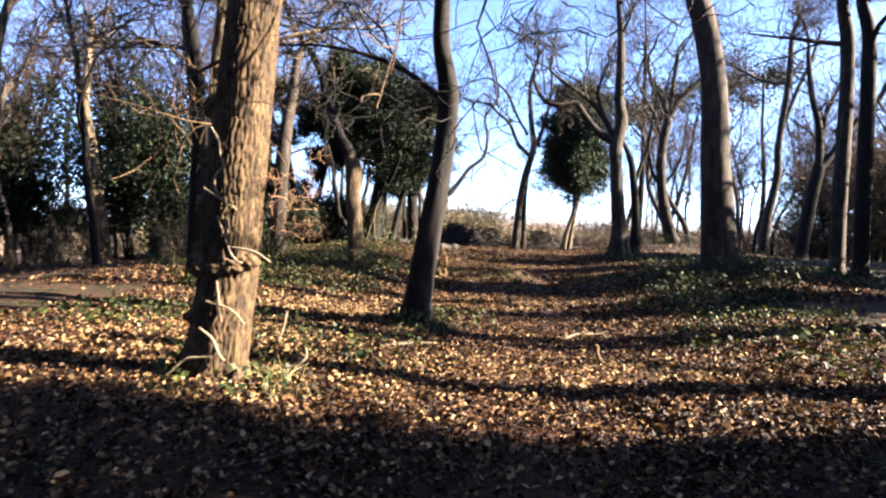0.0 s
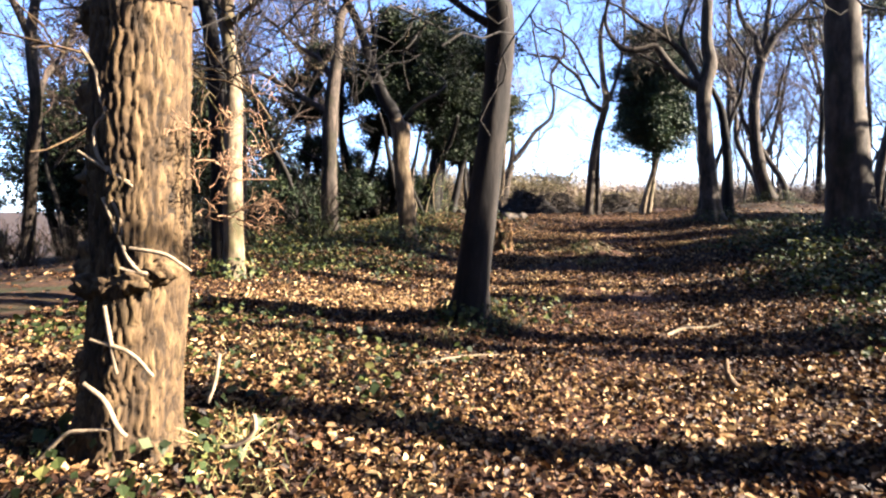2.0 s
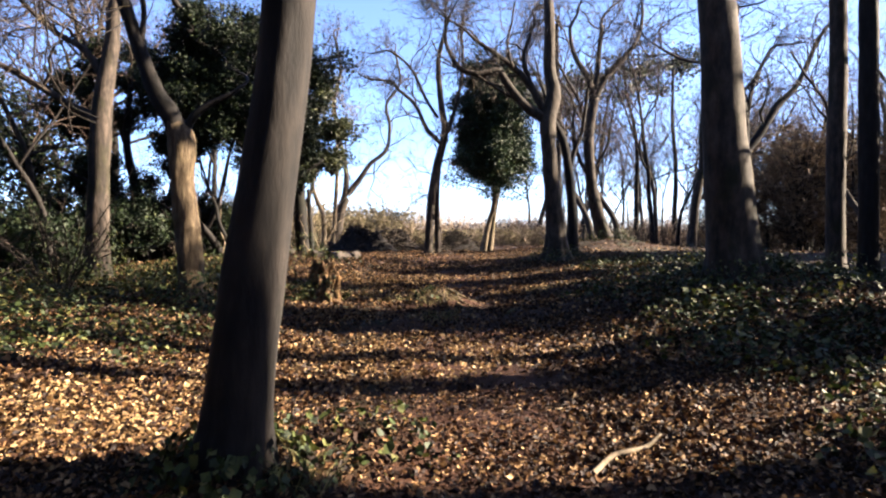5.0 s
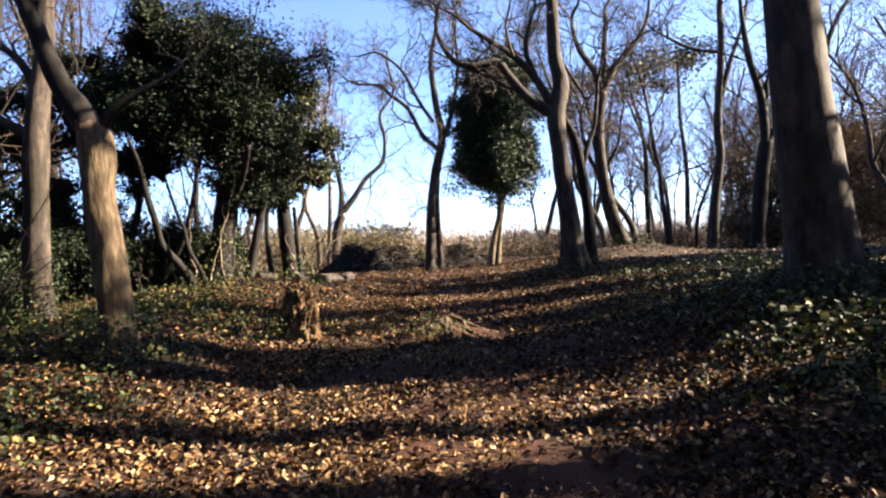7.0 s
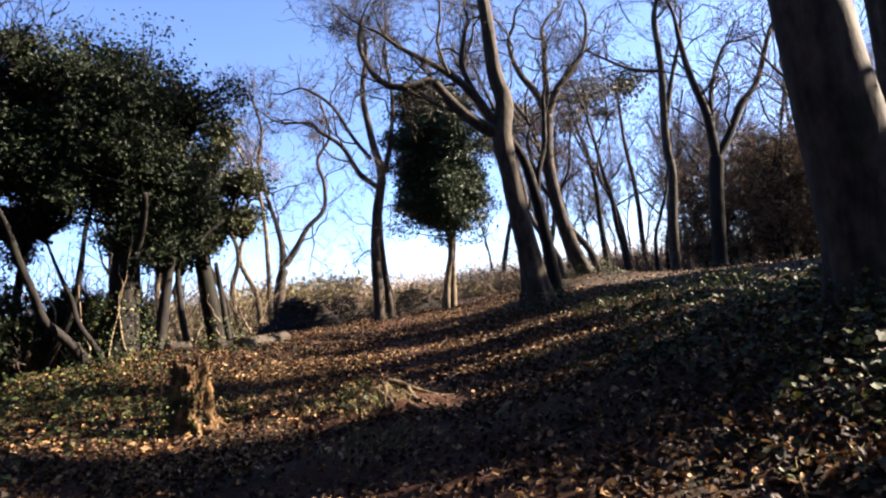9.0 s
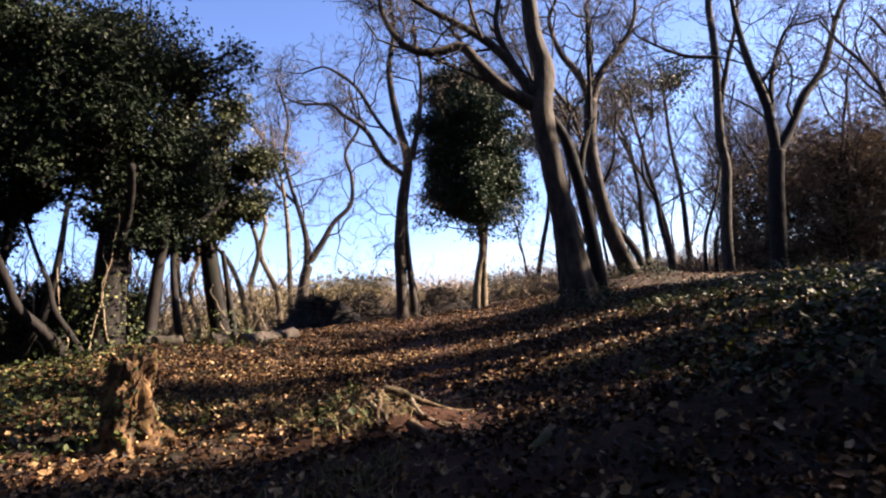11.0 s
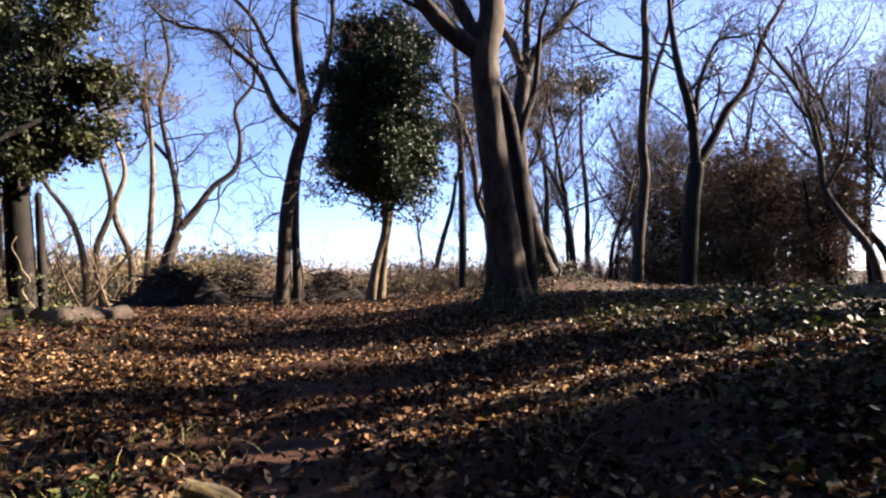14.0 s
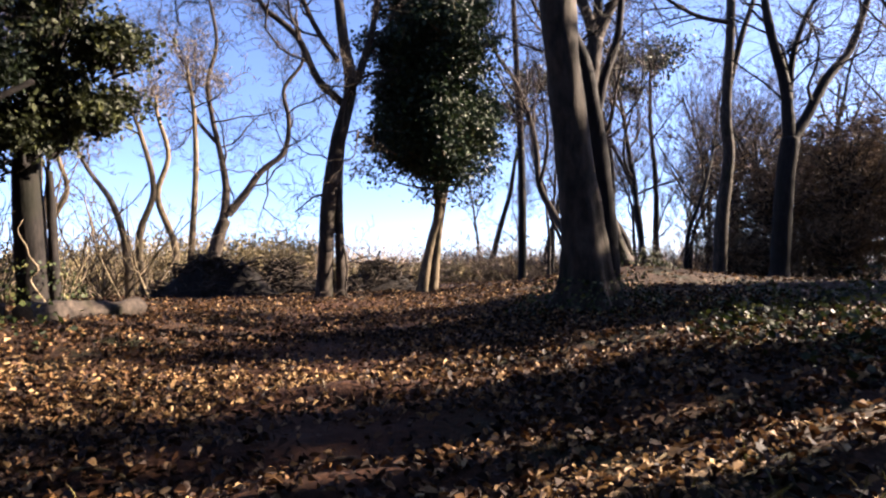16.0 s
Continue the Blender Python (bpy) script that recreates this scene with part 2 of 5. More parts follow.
def tubes(P, R, sides):
    """Many tubes at once: P (m, n, 3), R (m, n)."""
    m, n, _ = P.shape
    T = np.gradient(P, axis=1)
    T /= np.linalg.norm(T, axis=2, keepdims=True) + 1e-9
    ref = np.where(np.abs(T[:, :1, 2:3]) > 0.8, np.array([1.0, 0.2, 0.0]), np.array([0.1, 0.2, 1.0]))
    A = np.cross(T, np.broadcast_to(ref, T.shape))
    A /= np.linalg.norm(A, axis=2, keepdims=True) + 1e-9
    B = np.cross(T, A)
    a = np.arange(sides) * 2 * np.pi / sides
    V = P[:, :, None] + R[:, :, None, None] * (np.cos(a)[:, None] * A[:, :, None] + np.sin(a)[:, None] * B[:, :, None])
    i = np.arange(m * n * sides).reshape(m, n, sides)
    q = np.stack([i[:, :-1], np.roll(i, -1, 2)[:, :-1], np.roll(i, -1, 2)[:, 1:], i[:, 1:]], -1)
    return V.reshape(-1, 3), q.reshape(-1, 4)


def merged(pairs):
    V, Fs, o = [], [], 0
    for v, f in pairs:
        V.append(v)
        Fs.append(f + o)
        o += len(v)
    return np.concatenate(V), np.concatenate(Fs)


def resample(pts, n):
    """A smooth line through (x, y, z, r) points, n even steps."""
    p = np.asarray(pts, float)
    p = np.vstack([2 * p[0] - p[1], p, 2 * p[-1] - p[-2]])
    d = np.concatenate([[0], np.cumsum(np.linalg.norm(np.diff(p[1:-1, :3], axis=0), axis=1))])
    out = []
    for u in np.linspace(0, d[-1], n):
        k = min(max(np.searchsorted(d, u, "right") - 1, 0), len(d) - 2)
        t = (u - d[k]) / max(d[k + 1] - d[k], 1e-6)
        a, b, c, e = p[k], p[k + 1], p[k + 2], p[k + 3]
        out.append(0.5 * (2 * b + (c - a) * t + (2 * a - 5 * b + 4 * c - e) * t * t + (3 * b - a - 3 * c + e) * t ** 3))
    out = np.array(out)
    out[:, 3] = np.maximum(out[:, 3], 0.004)
    return out


def stem_mesh(name, pts, mat, sides=14, step=0.14, flare=0.0, rough=0.05, seed=0, rise=0.3, fissure=0.0):
    """A trunk or limb with an uneven skin, root flare at its foot and a closed tip."""
    L = sum(math.dist(a[:3], b[:3]) for a, b in zip(pts, pts[1:]))
    n = max(4, int(L / step))
    p = resample(pts, n)
    T = np.gradient(p[:, :3], axis=0)
    T /= np.linalg.norm(T, axis=1, keepdims=True)
    A = np.cross(T, [0.05, 1.0, 0.0] if abs(T[0, 2]) > 0.4 else [0.0, 0.1, 1.0])
    A /= np.linalg.norm(A, axis=1, keepdims=True)
    B = np.cross(T, A)
    a = np.arange(sides) * 2 * np.pi / sides
    s = np.linspace(0, L, n)[:, None]
    cx, cy = np.cos(a)[None], np.sin(a)[None]
    bumps = lattice(cx * 1.7 + seed * 7.1 + s * 0.3, cy * 1.7 + s * 1.6, seed) + 0.5 * lattice(cx * 4 + seed * 3.3, cy * 4 + s * 4, seed + 1) - 0.75
    R = p[:, 3:4] * (1 + rough * 2 * bumps)
    if flare:
        lobes = 0.65 + 0.5 * np.sin(a * 4 + seed) ** 2 + 0.25 * np.sin(a * 7 + seed * 2)
        R = R + p[0, 3] * flare * lobes[None] * np.exp(-s / rise)
    crevice_shade = None
    if fissure:
        u = a[None] * 0.24 / 0.042 + 1.1 * lattice(s * 2.6 + 0 * a[None], a[None] * 1.2 + 0 * s, 12) + 1.15 * lattice(s * 11 + 0 * a[None], a[None] * 4 + 0 * s, 14) + 0.35 * lattice(s * 30 + 0 * a[None], a[None] * 9 + 0 * s, 15)
        col_id = np.floor(u)
        ridge = 1 - np.abs((u - col_id) - 0.5) * 2
        v = s * (6.5 + 3 * lattice(col_id * 3.7, 0 * s + 0.5, 6)) + 13.7 * lattice(col_id * 5.3, 0 * s + 2.5, 7) + 0.5 * lattice(u * 3, s * 20, 5)
        cross = 1 - np.abs((v - np.floor(v)) - 0.5) * 2
        plate = np.clip(ridge * 2.2, 0, 1) * np.clip(0.1 + cross * 3.2, 0, 1)
        R = R + fissure * (plate - 0.7) * (0.7 + 0.6 * lattice(col_id * 2.1, np.floor(v) * 1.7, 22)) + 0.35 * fissure * (lattice(u * 4, s * 45, 8) - 0.5)
        crevice_shade = np.append((1 - plate).astype(np.float32).ravel(), 0)
    V = p[:, None, :3] + R[..., None] * (np.cos(a)[None, :, None] * A[:, None] + np.sin(a)[None, :, None] * B[:, None])
    V = np.vstack([V.reshape(-1, 3), p[-1, :3] + T[-1] * p[-1, 3] * 0.5])
    i = np.arange(n * sides).reshape(n, sides)
    j = np.roll(i, -1, 1)
    q = np.stack([i[:-1], j[:-1], j[1:], i[1:]], -1).reshape(-1, 4)
    tip = np.full(sides, n * sides)
    cap = np.stack([i[-1], j[-1], tip, tip], -1)
    me = bpy.data.meshes.new(name)
    me.from_pydata(V.tolist(), [], q.tolist() + cap[:, :3].tolist())
    me.polygons.foreach_set("use_smooth", np.full(len(me.polygons), True))
    me.materials.append(mat)
    if crevice_shade is not None:
        me.attributes.new("crevice_shade", "FLOAT", "POINT").data.foreach_set("value", crevice_shade)
    return me


def sprout(rng, P, R, count, length, n, spread, rise, gnarl, low=0.25, thin=0.5):
    """count children on every line of P: new lines (m * count, n, 3) with their radii."""
    m, k, _ = P.shape
    u = low + (1 - low) * (np.arange(count)[None] + rng.random((m, count))) / count
    f = u * (k - 1)
    i = np.minimum(f.astype(int), k - 2)
    w = (f - i)[..., None]
    r = np.arange(m)[:, None]
    S = P[r, i] * (1 - w) + P[r, i + 1] * w
    rad = (R[r, i] * (1 - w[..., 0]) + R[r, i + 1] * w[..., 0]) * thin
    T = P[r, i + 1] - P[r, i]
    T /= np.linalg.norm(T, axis=2, keepdims=True) + 1e-9
    D = T + spread * rng.normal(size=T.shape)
    D[..., 2] += rise
    D /= np.linalg.norm(D, axis=2, keepdims=True)
    ln = length * (0.55 + 0.9 * rng.random((m, count))) * (1.15 - 0.5 * u)
    rad = np.minimum(rad, 0.013 * ln + 0.002)
    S, D, ln, rad = S.reshape(-1, 3), D.reshape(-1, 3), ln.reshape(-1), rad.reshape(-1)
    Q = [S]
    for _ in range(n - 1):
        D = D + gnarl * rng.normal(size=D.shape)
        D[:, 2] += rise * 0.12
        D /= np.linalg.norm(D, axis=1, keepdims=True)
        Q.append(Q[-1] + D * (ln / (n - 1))[:, None])
    return np.stack(Q, 1), rad[:, None] * np.linspace(1, 0.35, n)[None]


def twig_mesh(name, rng, lines, mat, counts=(9, 5, 4), length=2.6, spread=0.6, rise=0.25, gnarl=0.28, low=0.25, least=0.006):
    """The bare crown that grows from the given limbs."""
    k = 9
    P = np.stack([resample(l, k)[:, :3] for l in lines])
    R = np.stack([resample(l, k)[:, 3] for l in lines])
    out = []
    for level, c in enumerate(counts):
        P, R = sprout(rng, P, R, c, length * 0.5 ** level, 7 - level, spread, rise, gnarl, low if level == 0 else 0.2, 0.55)
        R = np.maximum(R, least)
        out.append(tubes(P, R, 4 if level == 0 else 3))
    v, f = merged(out)
    return mesh_of(name, v, f, mat)


def leaf_mesh(name, rng, C, N, size, mat, slim=0.6, fold=0.25, fine=False):
    """A folded leaf at each of C, facing N; fine ones have a curled, six-cornered outline."""
    m = len(C)
    N = N / (np.linalg.norm(N, axis=1, keepdims=True) + 1e-9)
    A = np.cross(N, rng.normal(size=(m, 3)))
    A /= np.linalg.norm(A, axis=1, keepdims=True) + 1e-9
    B = np.cross(N, A)
    s = (size * (0.5 + 0.9 * rng.random(m)))[:, None]
    curl = (fold * (0.4 + rng.random(m)))[:, None]
    w = (slim * (0.7 + 0.5 * rng.random(m)))[:, None]
    tip, base = C + A * s * 0.5 + N * s * curl * 0.5 * rng.normal(size=(m, 1)), C - A * s * 0.5
    i = np.arange(m)[:, None]
    if not fine:
        left, right = C + B * s * 0.5 * w + N * s * curl * 0.5, C - B * s * 0.5 * w + N * s * curl * 0.5
        V = np.stack([base, left, tip, right], 1).reshape(-1, 3)
        return mesh_of(name, V, np.concatenate([i * 4 + [0, 1, 2], i * 4 + [0, 2, 3]]), mat, False)
    side = []
    for sg in (1, -1):
        for at in (-0.22, 0.2):
            side.append(C + A * s * (at + 0.08 * rng.normal(size=(m, 1))) + sg * B * s * 0.5 * w * (0.75 + 0.5 * rng.random((m, 1))) + N * s * curl * (0.2 + 0.9 * rng.random((m, 1))))
    V = np.stack([base, side[0], side[1], tip, side[3], side[2]], 1).reshape(-1, 3)
    return mesh_of(name, V, np.concatenate([i * 6 + [0, 1, 2], i * 6 + [0, 2, 3], i * 6 + [0, 3, 4], i * 6 + [0, 4, 5]]), mat, False)


def crown_points(rng, centre, radii, clumps, per, spread, hollow=0.35, lump=0.35, seed=0):
    """Leaf places in clumps that fill an uneven crown."""
    d = rng.normal(size=(clumps, 3))
    d /= np.linalg.norm(d, axis=1, keepdims=True)
    rad = (hollow + (1 - hollow) * rng.random(clumps) ** 0.5)
    rad *= 1 + lump * 2 * (lattice(d[:, 0] * 2.2 + 9 + seed, d[:, 2] * 2.2 + d[:, 1] * 1.7 + 5, seed + 40) - 0.5)
    K = np.asarray(centre) + d * rad[:, None] * np.asarray(radii)
    C = (K[:, None] + spread * rng.normal(size=(clumps, per, 3)) * np.array([1, 1, 0.75])).reshape(-1, 3)
    N = np.repeat(d, per, 0) * 0.6 + rng.normal(size=C.shape) * 0.7 + np.array([0, 0, 0.5])
    return K, C, N


# ---- ground ----
def steps(fine0, fine1, pitch, far):
    core = np.arange(fine0, fine1 + pitch / 2, pitch)
    out, d, p = [], pitch, 0.0
    while p < far:
        d *= 1.16
        p += d
        out.append(p)
    out = np.array(out)
    return np.concatenate([fine0 - out[::-1], core, fine1 + out])


gx, gy = steps(-8.0, 11.0, 0.11, 1500.0), steps(-1.0, 32.0, 0.12, 1500.0)
GX, GY = np.meshgrid(gx, gy)
GZ = ground_z(GX, GY)
gi = np.arange(GX.size).reshape(GX.shape)
ground_me = mesh_of("ground", np.stack([GX, GY, GZ], -1).reshape(-1, 3), np.stack([gi[:-1, :-1], gi[:-1, 1:], gi[1:, 1:], gi[1:, :-1]], -1).reshape(-1, 4), SOIL)
worn = np.exp(-(np.abs(GX - path_x(GY) + 0.5 * (lattice(GX * 1.1, GY * 1.1, 17) - 0.5)) / np.interp(GY, [0, 12, 24, 40], [0.95, 1.0, 1.5, 2.2])) ** 4)
worn = np.clip(worn * (0.75 + 0.6 * lattice(GX * 2.3, GY * 2.3, 19)), 0, 1)
ground_me.attributes.new("wear", "FLOAT", "POINT").data.foreach_set("value", worn.astype(np.float32).ravel())
ground = tagged(new("ground", ground_me), "woodland floor of trodden red-brown earth and leaf mould", "ground", kind="structure")


# ---- trees ----
def tree(label, trunk, limbs, mat, height, seed, name="tree", category="tree", flare=0.5, sides=14, twigs=(11, 6, 5), length=2.6, low=0.1, group="woodland trees", rough=0.06, fissure=0.0, step=0.14, rise=0.2, gnarl=0.4, twig_mat=None, limb_mat=None, sway=0.5, spread=0.6, least=0.005, fork=0.3):
    """A bare tree: the trunk through the given places, drawn on to its height, with limbs and twigs."""
    rng = np.random.default_rng(seed)
    x0, y0 = trunk[0][0], trunk[0][1]
    base = gz(x0, y0)
    trunk = [q for q in trunk if q[2] > base + 0.25]
    trunk = [(x0, y0, base - 0.12, max(trunk[0][3], 0.02)), (x0 + 0.3 * (trunk[0][0] - x0), y0, base + 0.12, trunk[0][3])] + trunk
    top = trunk[-1]
    d = np.array(trunk[-1][:3]) - np.array(trunk[-2][:3])
    d /= np.linalg.norm(d)
    p, r = np.array(top[:3]), top[3]
    full = list(trunk)
    k = max(0, math.ceil((height - p[2]) / 1.3))
    for i in range(k):
        d = d + sway * 0.45 * rng.normal(size=3)
        d[2] = abs(d[2]) + 0.45
        d /= np.linalg.norm(d)
        p = p + d * 1.3
        full.append((*p, max(r * (1 - (i + 1) / (k + 0.6)), 0.02)))
    ob = thing(name, x0, y0, base, label, category, group)
    held("trunk", stem_mesh("trunk", full, mat, sides, step, flare, rough, seed, rise=fork, fissure=fissure), ob)
    lines = []
    for l in limbs:
        e = np.array(l[-1][:3])
        dl = e - np.array(l[-2][:3])
        dl /= np.linalg.norm(dl)
        l = list(l)
        tail = l[-1][3]
        for i in range(4):
            dl = dl + 0.4 * rng.normal(size=3)
            dl[2] += 0.15
            dl /= np.linalg.norm(dl)
            e = e + dl * (0.25 + 5.0 * tail)
            l.append((*e, max(tail * (0.75 - 0.2 * i), 0.008)))
        held("limb", stem_mesh("limb", l, limb_mat or mat, max(6, sides // 2), step * 1.4, 0, rough, seed + 3), ob)
        lines.append(l)
    if k:
        cut = len(trunk) - 1
        lines.append(full[cut:])
        heads = []
        for q in full[cut:-1:1]:
            a = rng.random() * 6.28
            ln = 0.3 * (height - q[2]) + 0.8
            e = [np.array(q[:3])]
            dd = np.array([math.cos(a), math.sin(a), 0.6])
            for _ in range(4):
                dd = dd + 0.35 * rng.normal(size=3)
                dd[2] = abs(dd[2]) * 0.8 + 0.15
                e.append(e[-1] + dd / np.linalg.norm(dd) * ln / 3)
            heads.append([(*g, q[3] * 0.5 * (1 - 0.2 * i)) for i, g in enumerate(e)])
        for h in heads:
            held("limb", stem_mesh("limb", h, mat, 6, 0.3, 0, rough, seed + 5), ob)
        lines += heads
    if twigs:
        held("crown", twig_mesh("crown", rng, lines, twig_mat or mat, twigs, length, spread, rise, gnarl, low, least), ob)
    return ob


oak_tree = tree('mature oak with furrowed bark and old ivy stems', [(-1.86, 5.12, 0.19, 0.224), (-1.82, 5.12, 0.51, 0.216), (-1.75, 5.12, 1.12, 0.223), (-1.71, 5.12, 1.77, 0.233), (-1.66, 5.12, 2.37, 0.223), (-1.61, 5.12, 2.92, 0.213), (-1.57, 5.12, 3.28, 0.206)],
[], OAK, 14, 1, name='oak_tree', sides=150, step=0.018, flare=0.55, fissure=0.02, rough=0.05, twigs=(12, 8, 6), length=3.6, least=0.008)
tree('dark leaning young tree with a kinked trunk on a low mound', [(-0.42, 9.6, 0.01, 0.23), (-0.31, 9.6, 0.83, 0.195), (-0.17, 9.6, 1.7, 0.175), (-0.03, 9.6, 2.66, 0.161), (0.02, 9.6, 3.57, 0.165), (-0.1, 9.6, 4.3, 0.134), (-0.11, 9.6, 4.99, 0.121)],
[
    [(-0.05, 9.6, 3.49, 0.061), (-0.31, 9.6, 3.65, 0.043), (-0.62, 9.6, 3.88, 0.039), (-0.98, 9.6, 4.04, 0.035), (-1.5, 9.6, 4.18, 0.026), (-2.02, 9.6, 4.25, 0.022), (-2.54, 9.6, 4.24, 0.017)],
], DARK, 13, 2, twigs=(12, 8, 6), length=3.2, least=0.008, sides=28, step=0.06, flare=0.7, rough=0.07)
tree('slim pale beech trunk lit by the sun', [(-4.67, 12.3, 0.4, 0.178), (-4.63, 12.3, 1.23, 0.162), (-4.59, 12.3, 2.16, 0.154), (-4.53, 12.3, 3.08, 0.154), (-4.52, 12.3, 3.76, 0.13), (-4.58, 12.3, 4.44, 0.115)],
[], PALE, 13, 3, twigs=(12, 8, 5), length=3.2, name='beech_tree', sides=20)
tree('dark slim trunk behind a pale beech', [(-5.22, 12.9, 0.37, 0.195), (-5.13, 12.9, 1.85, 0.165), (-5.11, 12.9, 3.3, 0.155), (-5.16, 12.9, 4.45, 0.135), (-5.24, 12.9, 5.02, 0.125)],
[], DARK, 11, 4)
tree('pollarded tree with a swollen pale trunk and one dark limb', [(-2.34, 16.9, 0.63, 0.252), (-2.42, 16.9, 1.47, 0.209), (-2.49, 16.9, 2.42, 0.197), (-2.49, 16.9, 3.11, 0.221), (-2.61, 16.9, 3.44, 0.167), (-2.78, 16.9, 3.78, 0.119), (-2.86, 16.9, 3.92, 0.071)],
[
    [(-2.56, 16.9, 3.27, 0.161), (-2.66, 16.9, 3.56, 0.173), (-2.89, 16.9, 3.95, 0.143), (-3.17, 16.9, 4.77, 0.119), (-3.42, 16.9, 5.59, 0.107), (-3.69, 16.9, 6.17, 0.089)],
    [(-2.49, 16.9, 3.23, 0.072), (-2.25, 16.9, 3.59, 0.071), (-1.97, 16.9, 3.8, 0.054), (-1.62, 16.9, 3.98, 0.036)],
    [(-2.92, 16.9, 4.01, 0.059), (-3.11, 16.9, 4.66, 0.053), (-3.06, 16.9, 5.36, 0.047), (-3.19, 16.9, 6.18, 0.035)],
], TAN, 2.0, 5, limb_mat=DARK, twig_mat=DARK, sides=24, step=0.08, rough=0.09, flare=0.4, twigs=(4, 4, 3), length=1.8, low=0.5)
tree("ivy-hung tree with a crooked trunk at the wood's edge", [(-6.07, 22.8, 0.48, 0.319), (-6.1, 22.8, 1.62, 0.273), (-6.05, 22.8, 2.83, 0.257), (-5.98, 22.8, 4.03, 0.257), (-5.86, 22.8, 5.24, 0.227), (-5.64, 22.8, 6.45, 0.181), (-5.49, 22.8, 7.66, 0.151)],
[
    [(-6.01, 22.8, 4.48, 0.136), (-6.91, 22.8, 5.05, 0.097), (-7.79, 22.8, 5.6, 0.081), (-8.59, 22.8, 6.07, 0.059)],
    [(-5.79, 22.8, 5.39, 0.121), (-6.27, 22.8, 6.27, 0.09), (-7.09, 22.8, 6.82, 0.067), (-7.77, 22.8, 7.51, 0.052)],
], GREY, 10, 6, sides=18)
tree('stout smooth-barked beech leaning over the bank', [(6.95, 15.4, 0.72, 0.46), (6.82, 15.4, 2.04, 0.39), (6.71, 15.4, 3.3, 0.35), (6.65, 15.4, 4.56, 0.315), (6.51, 15.4, 5.8, 0.295), (6.26, 15.4, 6.9, 0.28), (6.1, 15.4, 7.31, 0.265)],
[], BEECH, 16, 7, twigs=(12, 8, 6), length=4.0, least=0.008, name='beech_tree', sides=40, step=0.08, flare=0.6, fork=0.45, rough=0.03)
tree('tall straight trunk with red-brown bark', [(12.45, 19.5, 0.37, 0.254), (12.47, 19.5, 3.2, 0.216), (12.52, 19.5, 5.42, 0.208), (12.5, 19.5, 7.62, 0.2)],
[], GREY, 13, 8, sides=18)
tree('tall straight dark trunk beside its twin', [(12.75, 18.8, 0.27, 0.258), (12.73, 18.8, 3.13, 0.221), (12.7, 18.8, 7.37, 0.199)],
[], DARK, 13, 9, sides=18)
tree('crooked thorn tree with twisted limbs and a second stem', [(3.97, 34.5, 0.55, 0.253), (4.22, 34.5, 3.01, 0.208), (4.52, 34.5, 4.72, 0.201), (4.9, 34.5, 6.26, 0.179), (4.74, 34.5, 7.63, 0.147), (4.63, 34.5, 9.6, 0.115), (4.99, 34.5, 11.21, 0.083)],
[
    [(4.68, 34.5, 5.78, 0.113), (4.02, 34.5, 6.46, 0.097), (3.53, 34.5, 7.53, 0.089), (2.76, 34.5, 8.21, 0.073), (2.39, 34.5, 8.6, 0.064), (1.46, 34.5, 8.69, 0.048)],
    [(4.58, 34.5, 6.94, 0.081), (4.02, 34.5, 7.82, 0.073), (3.36, 34.5, 9.19, 0.065), (2.44, 34.5, 9.97, 0.049)],
    [(5.07, 34.5, 6.35, 0.114), (5.53, 34.5, 7.82, 0.09), (5.8, 34.5, 9.41, 0.074), (5.74, 34.5, 11.22, 0.058)],
    [(4.5, 34.5, 0.6, 0.143), (4.49, 34.5, 2.63, 0.112), (4.52, 34.5, 3.76, 0.104), (4.62, 34.5, 4.72, 0.097)],
], GREY, 12.5, 10, sides=16, twigs=(11, 7, 5), length=2.3, gnarl=0.42, least=0.007)
tree('large spreading tree with heavy low limbs on the crest', [(7.58, 26.5, 0.43, 0.434), (7.55, 26.5, 1.62, 0.319), (7.44, 26.5, 2.8, 0.28), (7.34, 26.5, 4.13, 0.258), (7.28, 26.5, 5.35, 0.291), (7.5, 26.5, 6.3, 0.244), (7.36, 26.5, 7.27, 0.215), (7.38, 26.5, 8.82, 0.186)],
[
    [(7.22, 26.5, 5.42, 0.194), (6.47, 26.5, 5.92, 0.169), (5.93, 26.5, 6.52, 0.145), (5.52, 26.5, 7.06, 0.121), (4.91, 26.5, 6.96, 0.102), (4.26, 26.5, 7.08, 0.09), (3.86, 26.5, 7.58, 0.072), (3.69, 26.5, 8.14, 0.06), (3.77, 26.5, 8.68, 0.042)],
    [(7.16, 26.5, 5.7, 0.145), (6.74, 26.5, 6.48, 0.127), (6.26, 26.5, 7.05, 0.109), (5.58, 26.5, 7.57, 0.085), (4.77, 26.5, 8.09, 0.06), (4.28, 26.5, 8.52, 0.042)],
    [(6.8, 26.5, 6.41, 0.085), (6.45, 26.5, 7.46, 0.073), (6.7, 26.5, 8.43, 0.055)],
], BEECH, 13, 11, sides=32, step=0.1, flare=1.5, fork=0.5, rough=0.07, twigs=(11, 6, 5), length=2.8, least=0.006)
tree('slender crooked tree close beside a larger one', [(8.64, 27.8, 1.19, 0.226), (8.64, 27.8, 2.33, 0.185), (8.54, 27.8, 3.5, 0.172), (8.37, 27.8, 4.69, 0.144), (8.19, 27.8, 5.22, 0.115), (7.93, 27.8, 5.76, 0.072)],
[
    [(8.53, 27.8, 3.65, 0.1), (8.75, 27.8, 4.51, 0.087), (9.05, 27.8, 5.24, 0.073), (9.22, 27.8, 6.28, 0.059)],
], DARK, 7.5, 12, twigs=(6, 4, 3), length=1.6)
